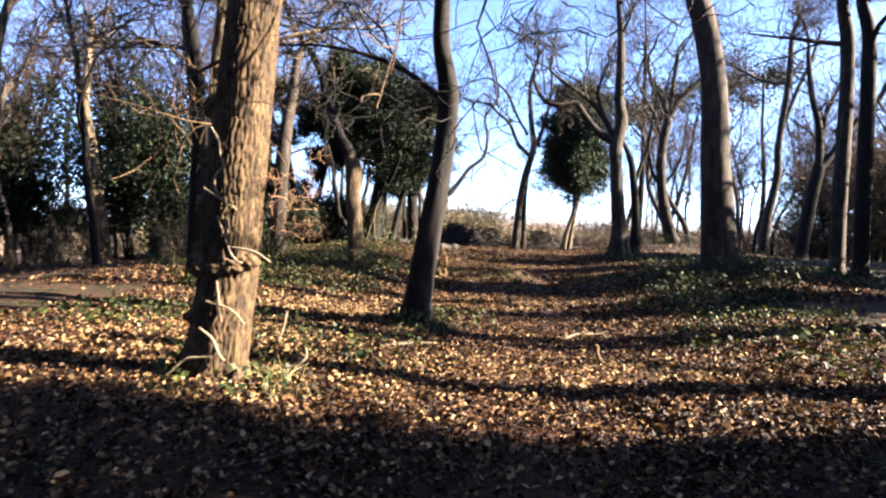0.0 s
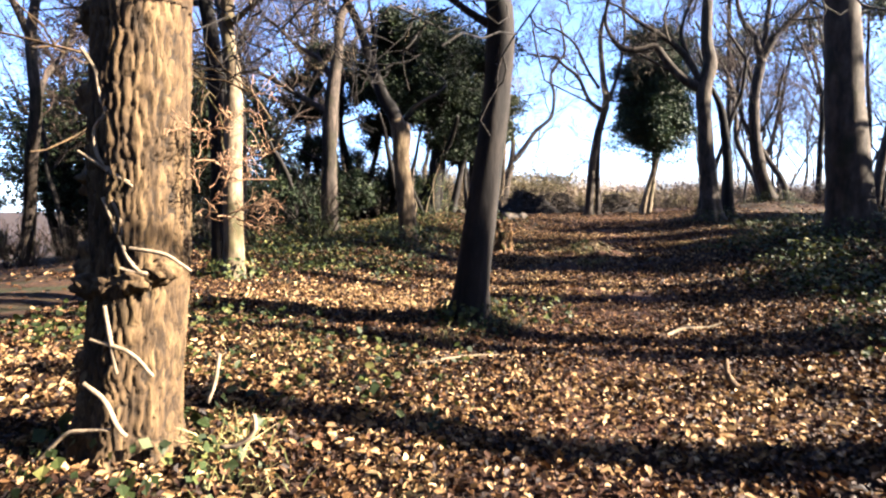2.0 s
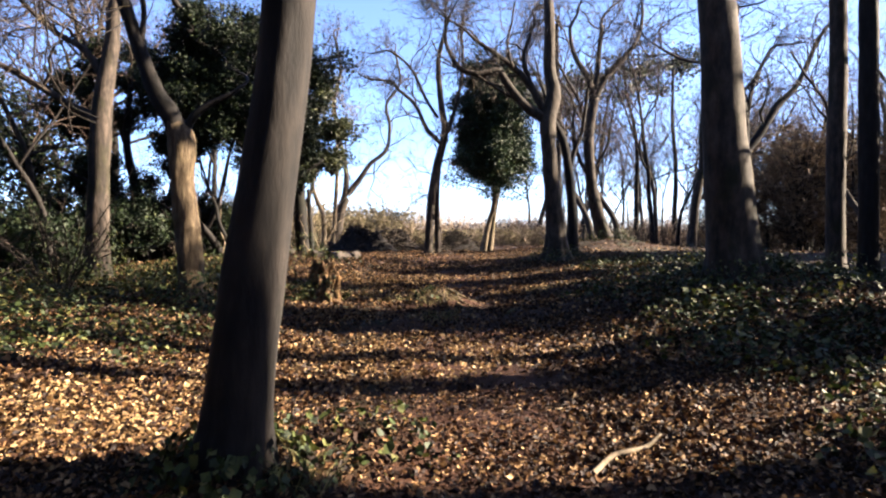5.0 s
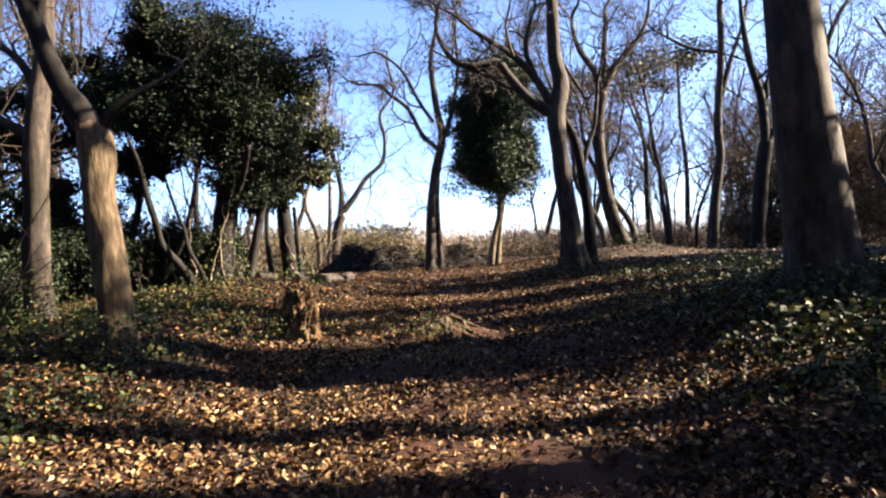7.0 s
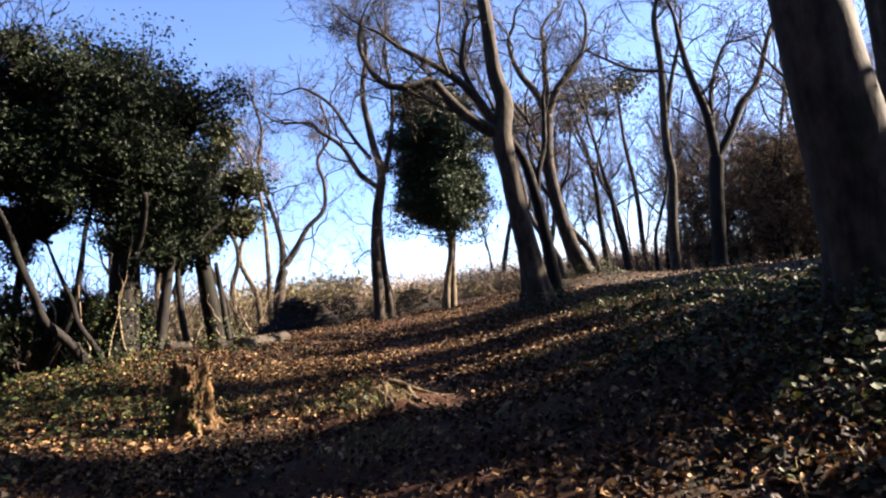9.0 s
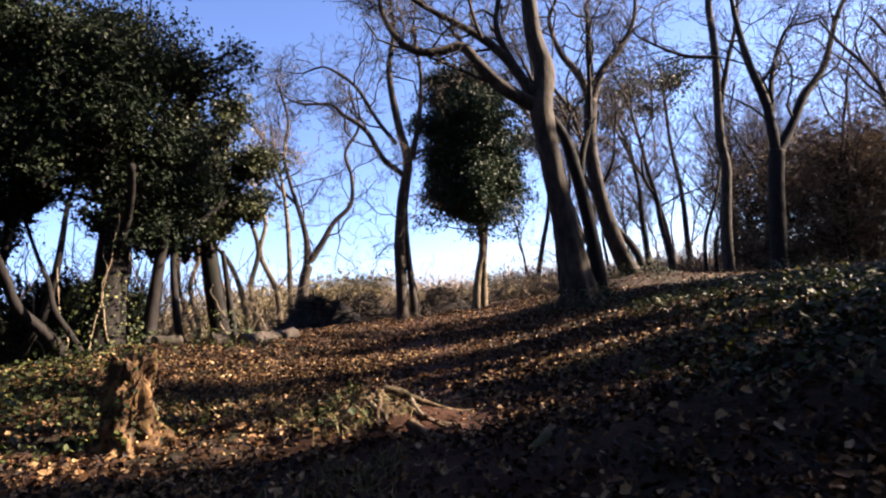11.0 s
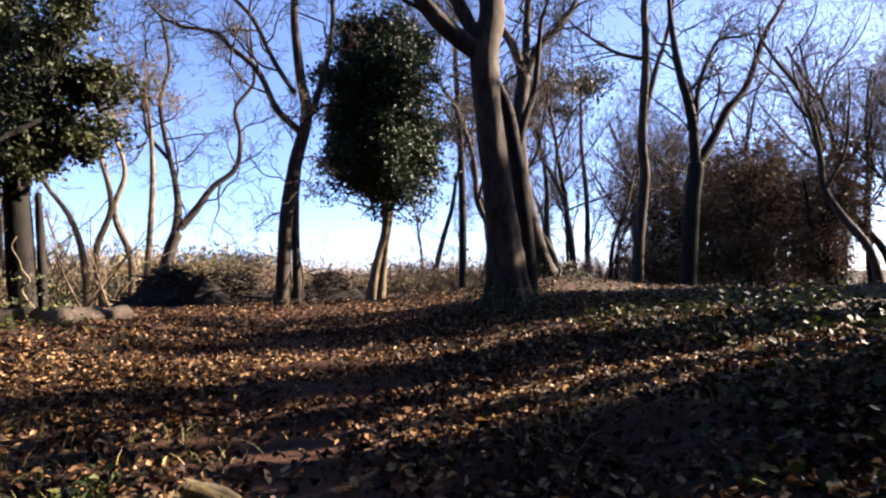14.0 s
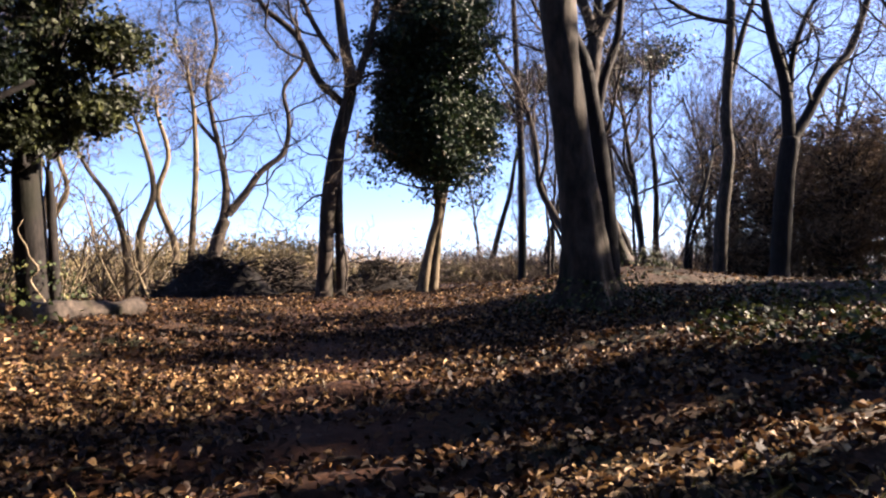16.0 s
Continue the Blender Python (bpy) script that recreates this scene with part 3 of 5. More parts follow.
tree('sinuous forked tree leaning from a swollen foot', [(13.08, 34.6, 1.11, 0.439), (12.45, 34.6, 2.57, 0.321), (12.17, 34.6, 4.18, 0.263), (12.08, 34.6, 6.22, 0.248), (12.38, 34.6, 8.07, 0.232)],
[
    [(12.38, 34.6, 7.96, 0.189), (12.03, 34.6, 9.1, 0.155), (11.39, 34.6, 10.1, 0.121), (11.16, 34.6, 11.4, 0.086)],
    [(12.43, 34.6, 8.07, 0.189), (13.05, 34.6, 9.22, 0.156), (13.92, 34.6, 10.01, 0.122), (14.66, 34.6, 11.09, 0.088), (14.92, 34.6, 12.13, 0.071)],
    [(12.44, 34.6, 8.27, 0.155), (12.62, 34.6, 10.16, 0.13), (12.78, 34.6, 11.43, 0.105)],
    [(12.05, 34.6, 4.29, 0.119), (11.55, 34.6, 5.21, 0.093), (11.28, 34.6, 6.83, 0.077), (11.55, 34.6, 7.65, 0.06)],
], GREY, 8.0, 13, sides=18, length=3.0, least=0.007, twigs=(11, 6, 5))
tree('tall slim tree with a sunlit flank', [(20.94, 40.5, 0.42, 0.347), (21.24, 40.5, 2.82, 0.278), (21.8, 40.5, 5.75, 0.239), (21.77, 40.5, 7.65, 0.219), (22.27, 40.5, 11.78, 0.19), (22.38, 40.5, 14.59, 0.17)],
[
    [(21.96, 40.5, 8.74, 0.157), (22.84, 40.5, 11.22, 0.127), (23.57, 40.5, 12.91, 0.107), (24.09, 40.5, 14.62, 0.086)],
    [(22.17, 40.5, 11.64, 0.106), (20.37, 40.5, 11.9, 0.084), (18.43, 40.5, 12.84, 0.062)],
], GREY, 16, 14, length=3.0, least=0.009)
tree('broad forked tree at the edge of the far wood', [(22.49, 39.0, 0.31, 0.459), (23.05, 39.0, 3.36, 0.375), (23.6, 39.0, 6.2, 0.36)],
[
    [(23.56, 39.0, 5.93, 0.267), (23.5, 39.0, 8.44, 0.228), (22.92, 39.0, 10.71, 0.187), (22.64, 39.0, 12.86, 0.135), (22.59, 39.0, 13.95, 0.104)],
    [(23.69, 39.0, 6.19, 0.268), (24.56, 39.0, 7.24, 0.229), (25.67, 39.0, 8.85, 0.212), (27.04, 39.0, 10.23, 0.172), (28.35, 39.0, 12.81, 0.132), (29.5, 39.0, 14.31, 0.1)],
    [(23.6, 39.0, 7.51, 0.145), (24.05, 39.0, 9.92, 0.126), (25.01, 39.0, 11.85, 0.096)],
], DARK, 6.0, 15, length=3.6, twigs=(12, 6, 4), least=0.009)
tree('bare tree forked low into two winding stems', [(-0.62, 50.0, 0.99, 0.36), (-0.21, 50.0, 3.07, 0.323), (0.14, 50.0, 4.1, 0.312)],
[
    [(0.07, 50.0, 4.03, 0.234), (0.24, 50.0, 5.5, 0.195), (0.09, 50.0, 6.98, 0.157), (-0.3, 50.0, 8.98, 0.131), (-0.51, 50.0, 10.98, 0.118), (-0.06, 50.0, 13.0, 0.093), (-0.33, 50.0, 15.03, 0.08)],
    [(0.27, 50.0, 4.35, 0.234), (1.07, 50.0, 5.31, 0.196), (1.95, 50.0, 6.54, 0.158), (3.1, 50.0, 7.58, 0.146), (3.36, 50.0, 9.26, 0.12), (3.15, 50.0, 10.78, 0.107), (4.13, 50.0, 12.31, 0.094), (3.93, 50.0, 14.03, 0.081)],
    [(-0.2, 50.0, 7.98, 0.105), (-1.13, 50.0, 9.32, 0.091), (-1.4, 50.0, 11.32, 0.079), (-2.01, 50.0, 12.66, 0.052)],
], GREY, 4.0, 16, length=3.0, gnarl=0.45, twigs=(16, 8, 6), least=0.009)
tree('straight slender tree beyond the crest', [(15.66, 50.0, 0.33, 0.224), (15.92, 50.0, 4.7, 0.227), (15.99, 50.0, 8.78, 0.202), (15.92, 50.0, 12.94, 0.163), (15.89, 50.0, 16.47, 0.137)],
[], DARK, 17, 17, length=2.4, least=0.009)
tree('slim grey tree in the thicket', [(-8.34, 20.0, -0.34, 0.257), (-8.09, 20.0, 1.41, 0.229), (-7.96, 20.0, 3.78, 0.219), (-8.12, 20.0, 5.96, 0.2), (-8.38, 20.0, 7.75, 0.181), (-8.43, 20.0, 8.65, 0.163)],
[], GREY, 10, 18)
tree('pale snag of a trunk in the thicket', [(-12.05, 22.0, -0.6, 0.283), (-12.23, 22.0, 1.32, 0.242), (-12.51, 22.0, 3.32, 0.241), (-12.72, 22.0, 4.52, 0.241), (-12.83, 22.0, 5.71, 0.16), (-12.69, 22.0, 7.5, 0.12)],
[], PALE, 8.5, 19, twigs=(5, 4, 3))
tree('thin crooked pale stem of the thicket', [(-5.5, 42.0, 1.37, 0.164), (-5.52, 42.0, 3.26, 0.134), (-5.22, 42.0, 4.7, 0.115), (-5.26, 42.0, 5.97, 0.084)],
[], PALE, 6, 60, sides=8, step=0.3, twigs=(8, 5, 3), length=1.6, least=0.01, flare=0.3)
tree('slanting pale stem of the thicket', [(-2.49, 42.5, 1.05, 0.163), (-2.67, 42.5, 2.84, 0.131), (-3.1, 42.5, 4.19, 0.109), (-3.84, 42.5, 5.33, 0.076)],
[], PALE, 7, 61, sides=8, step=0.3, twigs=(8, 5, 3), length=1.6, least=0.01, flare=0.3)
tree('winding pale stem of the thicket', [(-1.99, 43.0, 0.81, 0.167), (-2.26, 43.0, 2.84, 0.134), (-1.73, 43.0, 4.61, 0.113), (-2.14, 43.0, 6.69, 0.091)],
[], PALE, 7.5, 62, sides=8, step=0.3, twigs=(8, 5, 3), length=1.6, least=0.01, flare=0.3)
tree('crooked bare sapling of the thicket', [(-1.21, 44.0, 0.65, 0.163), (-1.18, 44.0, 2.56, 0.141), (-1.78, 44.0, 4.49, 0.117), (-1.36, 44.0, 6.14, 0.095), (-1.76, 44.0, 7.85, 0.071)],
[], PALE, 9, 63, sides=8, step=0.3, twigs=(8, 5, 3), length=1.6, least=0.01, flare=0.3)
tree('straight slim sapling of the thicket', [(-0.74, 43.5, 0.66, 0.161), (-0.42, 43.5, 3.41, 0.128), (-0.28, 43.5, 5.77, 0.106), (-0.33, 43.5, 7.93, 0.083)],
[], PALE, 9.5, 64, sides=8, step=0.3, twigs=(8, 5, 3), length=1.6, least=0.01, flare=0.3)
tree('short crooked stem of the thicket', [(-4.31, 41.0, 1.27, 0.129), (-4.52, 41.0, 3.12, 0.11), (-4.04, 41.0, 4.3, 0.091), (-4.27, 41.0, 5.34, 0.071)],
[], PALE, 5.5, 65, sides=8, step=0.3, twigs=(8, 5, 3), length=1.6, least=0.01, flare=0.3)
EVER_STEMS = [[(6.87, 35.5, 0.77, 0.159), (7.24, 35.5, 2.01, 0.14), (7.53, 35.5, 3.21, 0.141), (7.68, 35.5, 6.49, 0.132), (7.62, 35.5, 9.21, 0.093), (7.36, 35.5, 10.27, 0.052)],
    [(7.24, 35.5, 0.81, 0.13), (7.49, 35.5, 2.41, 0.11), (7.74, 35.5, 3.61, 0.091)]]
HOLLY_STEMS = [[(-3.14, 26.9, 1.09, 0.36), (-2.93, 26.9, 2.52, 0.304), (-2.67, 26.9, 4.1, 0.271), (-2.63, 26.9, 6.01, 0.225), (-2.52, 26.9, 7.96, 0.152)],
    [(-2.83, 26.9, 1.05, 0.156), (-2.69, 26.9, 2.25, 0.134), (-2.55, 26.9, 3.47, 0.11)],
    [(-2.31, 26.9, 1.12, 0.145), (-1.94, 26.9, 2.42, 0.122), (-1.63, 26.9, 3.64, 0.099)]]
HOLLY2_STEMS = [[(-1.48, 31.0, 0.99, 0.27), (-1.6, 31.0, 2.52, 0.256), (-1.6, 31.0, 3.65, 0.21), (-1.34, 31.0, 5.11, 0.163), (-1.11, 31.0, 6.27, 0.098)],
    [(-1.14, 31.0, 0.95, 0.096), (-1.2, 31.0, 2.32, 0.08), (-1.24, 31.0, 3.3, 0.065)]]
OAK_VINES = [
    [(-1.83, 4.9, 2.21, 0.01), (-1.77, 4.9, 2.11, 0.01), (-1.75, 4.9, 1.98, 0.01), (-1.73, 4.9, 1.91, 0.01), (-1.79, 4.9, 1.84, 0.01), (-1.78, 4.9, 1.71, 0.01), (-1.7, 4.9, 1.63, 0.009), (-1.62, 4.9, 1.57, 0.007)],
    [(-1.88, 4.9, 1.74, 0.007), (-1.77, 4.9, 1.67, 0.009), (-1.7, 4.9, 1.62, 0.009), (-1.63, 4.9, 1.59, 0.007)],
    [(-1.77, 4.9, 1.52, 0.009), (-1.72, 4.9, 1.39, 0.01), (-1.66, 4.9, 1.23, 0.01), (-1.59, 4.9, 1.15, 0.009)],
    [(-1.73, 4.9, 1.52, 0.007), (-1.69, 4.9, 1.42, 0.009), (-1.68, 4.9, 1.32, 0.007)],
    [(-1.65, 4.9, 1.28, 0.01), (-1.48, 4.9, 1.25, 0.01), (-1.41, 4.9, 1.21, 0.009), (-1.35, 4.9, 1.17, 0.007)],
    [(-1.75, 4.9, 1.2, 0.01), (-1.65, 4.9, 1.17, 0.012), (-1.57, 4.9, 1.16, 0.009)],
    [(-2.12, 4.82, 0.28, 0.011), (-1.98, 4.82, 0.4, 0.012), (-1.88, 4.82, 0.42, 0.011), (-1.75, 4.82, 0.43, 0.009)],
    [(-1.87, 4.82, 0.65, 0.011), (-1.77, 4.82, 0.57, 0.012), (-1.71, 4.82, 0.44, 0.012), (-1.67, 4.82, 0.4, 0.011)],
    [(-1.82, 4.82, 0.86, 0.009), (-1.63, 4.82, 0.8, 0.01), (-1.52, 4.82, 0.69, 0.008)],
    [(-1.19, 4.82, 0.8, 0.009), (-1.22, 4.82, 0.66, 0.01), (-1.26, 4.82, 0.57, 0.009)],
    [(-1.04, 4.82, 0.52, 0.01), (-1.04, 4.82, 0.44, 0.012), (-1.13, 4.82, 0.37, 0.012), (-1.21, 4.82, 0.36, 0.01)],
    [(-1.74, 4.82, 1.02, 0.009), (-1.72, 4.82, 0.86, 0.011), (-1.7, 4.82, 0.7, 0.009)]]


def evergreen(label, stems, mat, leaf, crowns, seed, name="evergreen_tree", size=0.11, flare=0.4, group="woodland trees", slim=0.6):
    """A leafy tree: stems and crowns given as (centre, radii, clumps, leaves a clump, spread)."""
    rng = np.random.default_rng(seed)
    x0, y0 = stems[0][0][0], stems[0][0][1]
    base = gz(x0, y0)
    ob = thing(name, x0, y0, base, label, "tree", group)
    for i, s in enumerate(stems):
        b = gz(s[0][0], s[0][1])
        s = [(s[0][0], s[0][1], b - 0.1, s[0][3])] + [q for q in s[1:] if q[2] > b + 0.2]
        held("trunk" if i == 0 else "stem", stem_mesh("stem", s, mat, 16, 0.15, flare if i == 0 else 0.2, 0.09, seed + i), ob)
    for centre, radii, clumps, per, spread in crowns:
        K, C, N = crown_points(rng, centre, radii, clumps, per, spread, lump=0.6, seed=seed)
        held("crown", leaf_mesh("crown", rng, C, N, size, leaf, slim), ob)
        core = np.asarray(centre) - np.array([0, 0, radii[2] * 0.7])
        pick = K[rng.random(len(K)) < min(1, 220 / len(K))]
        u = np.linspace(0, 1, 5)[None, :, None]
        foot = np.stack([np.full(len(pick), core[0]), np.full(len(pick), core[1]), np.minimum(pick[:, 2] - 0.3, core[2] + radii[2] * rng.random(len(pick)))], 1)
        P = foot[:, None] * (1 - u) + pick[:, None] * u + 0.08 * rng.normal(size=(len(pick), 5, 3)) * u
        v, f = tubes(P, np.broadcast_to(np.linspace(0.05, 0.012, 5), P.shape[:2]), 4)
        held("inner_wood", mesh_of("inner_wood", v, f, mat), ob)
    return ob


def lobes(rng, count, middle, reach, sizes, clumps):
    """Uneven lobes of a crown, scattered over its outer part."""
    out = []
    for _ in range(count):
        d = rng.normal(size=3)
        d = d / np.linalg.norm(d) * rng.uniform(0.55, 1.0)
        q = rng.uniform(*sizes)
        out.append((tuple(np.array(middle) + d * np.array(reach)), (q * 1.1, q * 1.1, q * 0.8), int(clumps * q * q) + 6, 55, 0.16))
    return out


evergreen("ivy-clad tree, tall dark green crown on pale leaning stems", EVER_STEMS, PALE, IVYCROWN,
          [((7.5, 35.6, 8.0), (1.5, 1.6, 2.2), 380, 60, 0.2), ((7.45, 35.6, 5.4), (1.8, 1.7, 2.0), 420, 60, 0.2)] + lobes(np.random.default_rng(77), 24, (7.45, 35.6, 6.5), (1.75, 1.6, 3.3), (0.45, 0.95), 80), 31, size=0.12)
hrng = np.random.default_rng(321)
for x, y, h, r in ((-3.7, 26.6, 4.6, 0.13), (-4.3, 27.2, 5.0, 0.16), (-2.2, 26.5, 4.4, 0.1), (-4.9, 26.9, 4.6, 0.1), (-3.3, 26.3, 3.6, 0.07), (-5.6, 27.6, 4.8, 0.13), (-1.7, 27.4, 4.2, 0.09)):
    b, d = gz(x, y), np.array([0.14 * hrng.normal(), 0.1 * hrng.normal(), 1.0])
    p, line = np.array([x, y, b - 0.1]), [(x, y, b - 0.1, r)]
    for q in range(6):
        d = d + 0.24 * hrng.normal(size=3)
        d[2] = max(d[2], 0.7)
        p = p + d / np.linalg.norm(d) * h / 6
        line.append((*[float(v) for v in p], r * (1 - 0.1 * (q + 1))))
    HOLLY_STEMS.append(line)
HOLLY_VINES = []
for x, y, h in ((-3.3, 26.45, 3.0), (-2.85, 26.5, 2.4), (-3.75, 26.35, 2.7), (-1.25, 30.65, 1.8), (-4.35, 26.9, 3.2)):
    p, v = np.array([x, y, gz(x, y) - 0.05]), []
    for q in range(9):
        v.append((*[float(c) for c in p], 0.02 - 0.0014 * q))
        p = p + np.array([0.09 * hrng.normal() + 0.02, 0.04 * hrng.normal(), h / 8 * hrng.uniform(0.6, 1.3)])
    HOLLY_VINES.append(v)
big_holly = evergreen("large dark holly with several ivy-wrapped trunks and a broad crown", HOLLY_STEMS, DARK, HOLLY,
          [((-2.7, 27.3, 6.6), (1.7, 1.8, 2.4), 330, 55, 0.3), ((-4.6, 27.6, 6.4), (1.4, 1.5, 1.9), 170, 55, 0.3)] + lobes(hrng, 44, (-3.3, 27.3, 6.4), (3.2, 2.0, 3.3), (0.3, 0.95), 90), 32, size=0.1)
for i, v in enumerate(HOLLY_VINES):
    held("ivy_stem", stem_mesh("ivy_stem", v, IVYSTEM, 7, 0.08, 0, 0.15, 70 + i), big_holly, "pale twisted ivy stem")
evergreen("smaller holly with drooping dark sprays beside the logs", HOLLY2_STEMS, DARK, OLIVE,
          [((-1.3, 31.0, 5.4), (0.9, 1.0, 1.7), 45, 45, 0.2)] + lobes(hrng, 26, (-1.4, 31.0, 5.6), (1.5, 1.0, 2.6), (0.25, 0.6), 60), 33, size=0.13)


HOLLY3_STEMS = [[(-6.9, 28.4, 0.6, 0.2), (-6.8, 28.4, 2.6, 0.16), (-7.2, 28.4, 4.6, 0.13), (-7.0, 28.4, 7.0, 0.08)],
    [(-6.3, 28.2, 0.6, 0.13), (-5.9, 28.2, 2.4, 0.11), (-5.4, 28.2, 4.4, 0.08), (-5.2, 28.2, 6.2, 0.05)],
    [(-7.6, 28.8, 0.5, 0.12), (-8.3, 28.8, 2.3, 0.1), (-8.5, 28.8, 4.2, 0.07)]]
evergreen("open-crowned dark holly on three slanting stems", HOLLY3_STEMS, DARK, HOLLY, lobes(hrng, 30, (-7.2, 28.5, 5.7), (2.6, 1.8, 3.2), (0.3, 0.65), 90), 34, size=0.1)


def stem_up(x, y, h, r, rng, lean=0.12):
    b = gz(x, y)
    p, d = np.array([x, y, b]), np.array([lean * rng.normal(), lean * rng.normal(), 1.0])
    out = [(x, y, b, r)]
    for i in range(6):
        d = d + 0.1 * rng.normal(size=3)
        d /= np.linalg.norm(d)
        p = p + d * h / 6
        out.append((*[float(v) for v in p], r * (1 - 0.12 * (i + 1))))
    return out


# evergreens of the thicket on the falling side of the wood
rng = np.random.default_rng(71)
for i, (x, y, h, w) in enumerate([(-14.5, 27, 10.5, 3.0), (-19.5, 27, 9.0, 3.2), (-12.0, 32, 7.5, 2.6), (-22.5, 22, 8.5, 3.0), (-16.5, 35, 11.0, 3.4), (-25, 34, 10, 4.0), (-10.2, 22.5, 5.5, 1.7), (-13.2, 24.5, 6.0, 2.0), (-17.5, 25, 6.5, 2.2)]):
    b = gz(x, y)
    evergreen("dark evergreen of the thicket with a ragged crown", [stem_up(x, y, h * 0.8, 0.2, rng), stem_up(x + 0.5, y + 0.4, h * 0.6, 0.1, rng)], DARK, HOLLY,
              [((x, y, b + h * 0.68), (w, w, h * 0.33), 105, 42, 0.3), ((x + w * 0.35, y - 0.6, b + h * 0.36), (w * 0.7, w * 0.6, h * 0.17), 45, 40, 0.3)], 80 + i, size=0.17)

low_rng = np.random.default_rng(73)
for i, (x, y, h, w) in enumerate([(-9.3, 25.2, 2.6, 1.3), (-12.4, 29.0, 3.4, 1.9), (-16.2, 30.5, 3.8, 2.3), (-20.5, 31.0, 4.0, 2.4), (-13.5, 36.5, 4.0, 2.3), (-24.5, 27.5, 4.0, 2.2), (-6.8, 25.6, 1.7, 0.9), (-5.0, 28.9, 1.9, 1.1), (-9.0, 33.5, 2.6, 1.4), (-8.2, 24.2, 1.6, 0.9), (-6.1, 26.6, 2.4, 1.1), (-8.6, 28.6, 3.0, 1.5), (-4.2, 29.6, 1.8, 0.9)]):
    b = gz(x, y)
    evergreen("low dark holly bush under the trees", [stem_up(x, y, h * 0.8, 0.07, low_rng), stem_up(x + 0.4, y + 0.2, h * 0.7, 0.05, low_rng)], DARK, HOLLY, lobes(low_rng, 6, (x, y, b + h * 0.5), (w, w, h * 0.36), (0.4, 0.8), 40), 120 + i, name="bush", size=0.13, group="low hollies")

# bare trees of the wood: a few grown shapes, repeated with turns
def wood_tree(seed, h, r, mat, twigs=(9, 5, 3)):
    rng = np.random.default_rng(seed)
    d = np.array([0.08 * rng.normal(), 0.08 * rng.normal(), 1.0])
    p, line = np.zeros(3), []
    for i in range(9):
        line.append((*p, r * (1 - 0.09 * i)))
        d = d + 0.13 * rng.normal(size=3)
        d[2] = max(d[2], 0.8)
        p = p + d / np.linalg.norm(d) * h / 8
    ob = thing("bare_tree", 0, 0, 0, "slender bare tree of the winter wood", "tree", "trees of the far wood")
    line[0] = (0, 0, -0.4, r)
    piece("trunk", stem_mesh("trunk", line, mat, 8, 0.5, 0.35, 0.05, seed), ob)
    limbs = []
    for i in (3, 4, 5, 6):
        a = rng.random() * 6.28
        q = np.array(line[i][:3])
        dd = np.array([math.cos(a), math.sin(a), 1.1])
        l = [(*q, line[i][3] * 0.6)]
        for k in range(5):
            dd = dd + 0.35 * rng.normal(size=3)
            dd[2] = abs(dd[2]) + 0.2
            q = q + dd / np.linalg.norm(dd) * h * 0.09
            l.append((*q, line[i][3] * 0.6 * (1 - 0.15 * (k + 1))))
        limbs.append(l)
        piece("limb", stem_mesh("limb", l, mat, 6, 0.4, 0, 0.05, seed + i), ob)
    piece("crown", twig_mesh("crown", rng, limbs + [line[4:]], REDTWIG, twigs, h * 0.2, 0.6, 0.25, 0.32, 0.1, 0.008), ob)
    return ob


rng = np.random.default_rng(5)
shapes = [wood_tree(200 + i, h, r, m) for i, (h, r, m) in enumerate([(13, 0.17, GREY), (15, 0.2, DARK), (11, 0.13, DARK), (14, 0.22, GREY), (9, 0.1, GREY), (12, 0.14, DARK)])]
spots = []
while len(spots) < 78:
    x, y = rng.uniform(13, 62), rng.uniform(30, 78)
    if x < 14 + 0.12 * (y - 30) or math.hypot(x - 22, y - 39.5) < 2.5 or y < 50 and 26 < x < 31:
        continue
    if all(math.hypot(x - a, y - b) > 2.2 for a, b in spots):
        spots.append((x, y))
# trees of the falling side, and those beside the walk whose shadows cross it
left = [(-7.5, 30), (-10.5, 36), (-6.5, 38), (-14, 40), (-18, 46), (-9, 45), (-21, 31), (-25, 40), (-12.5, 24.5), (-17, 22), (-5, 44)]

# more of the far wood where it closes in
more, mrng = [], np.random.default_rng(6)
while len(more) < 22:
    x, y = mrng.uniform(22, 62), mrng.uniform(32, 78)
    if x > 0.75 * y - 2 and not (y < 50 and 26 < x < 31) and all(math.hypot(x - a, y - b) > 2.0 for a, b in spots + more):
        more.append((x, y))

first = len(shapes)
for n, (x, y) in enumerate(spots + left + more):
    if n == len(spots + left):
        state, rng = rng, mrng
    s = shapes[n % first]
    k = 0.8 + 0.4 * rng.random()
    m = Matrix.Translation((x, y, gz(x, y))) @ Matrix.Rotation(rng.random() * 6.28, 4, "Z")
    if n < first:
        ob = s
        ob.matrix_basis = m
    else:
        ob = copy_thing(s, m)
    ob.scale = (k, k, k)
rng = state

# bare trees among the hollies of the falling side
frng = np.random.default_rng(8)
for n, (x, y) in enumerate([(-9.5, 27), (-11.5, 20.5), (-13.5, 29), (-16, 26), (-8.7, 31.5), (-15, 21.5), (-19, 28), (-11, 33.5), (-7.6, 23.6), (-18, 33)]):
    k = frng.uniform(0.65, 0.95)
    ob = copy_thing(shapes[n % first], Matrix.Translation((x, y, gz(x, y))) @ Matrix.Rotation(frng.random() * 6.28, 4, "Z"))
    ob.scale = (k, k, k)

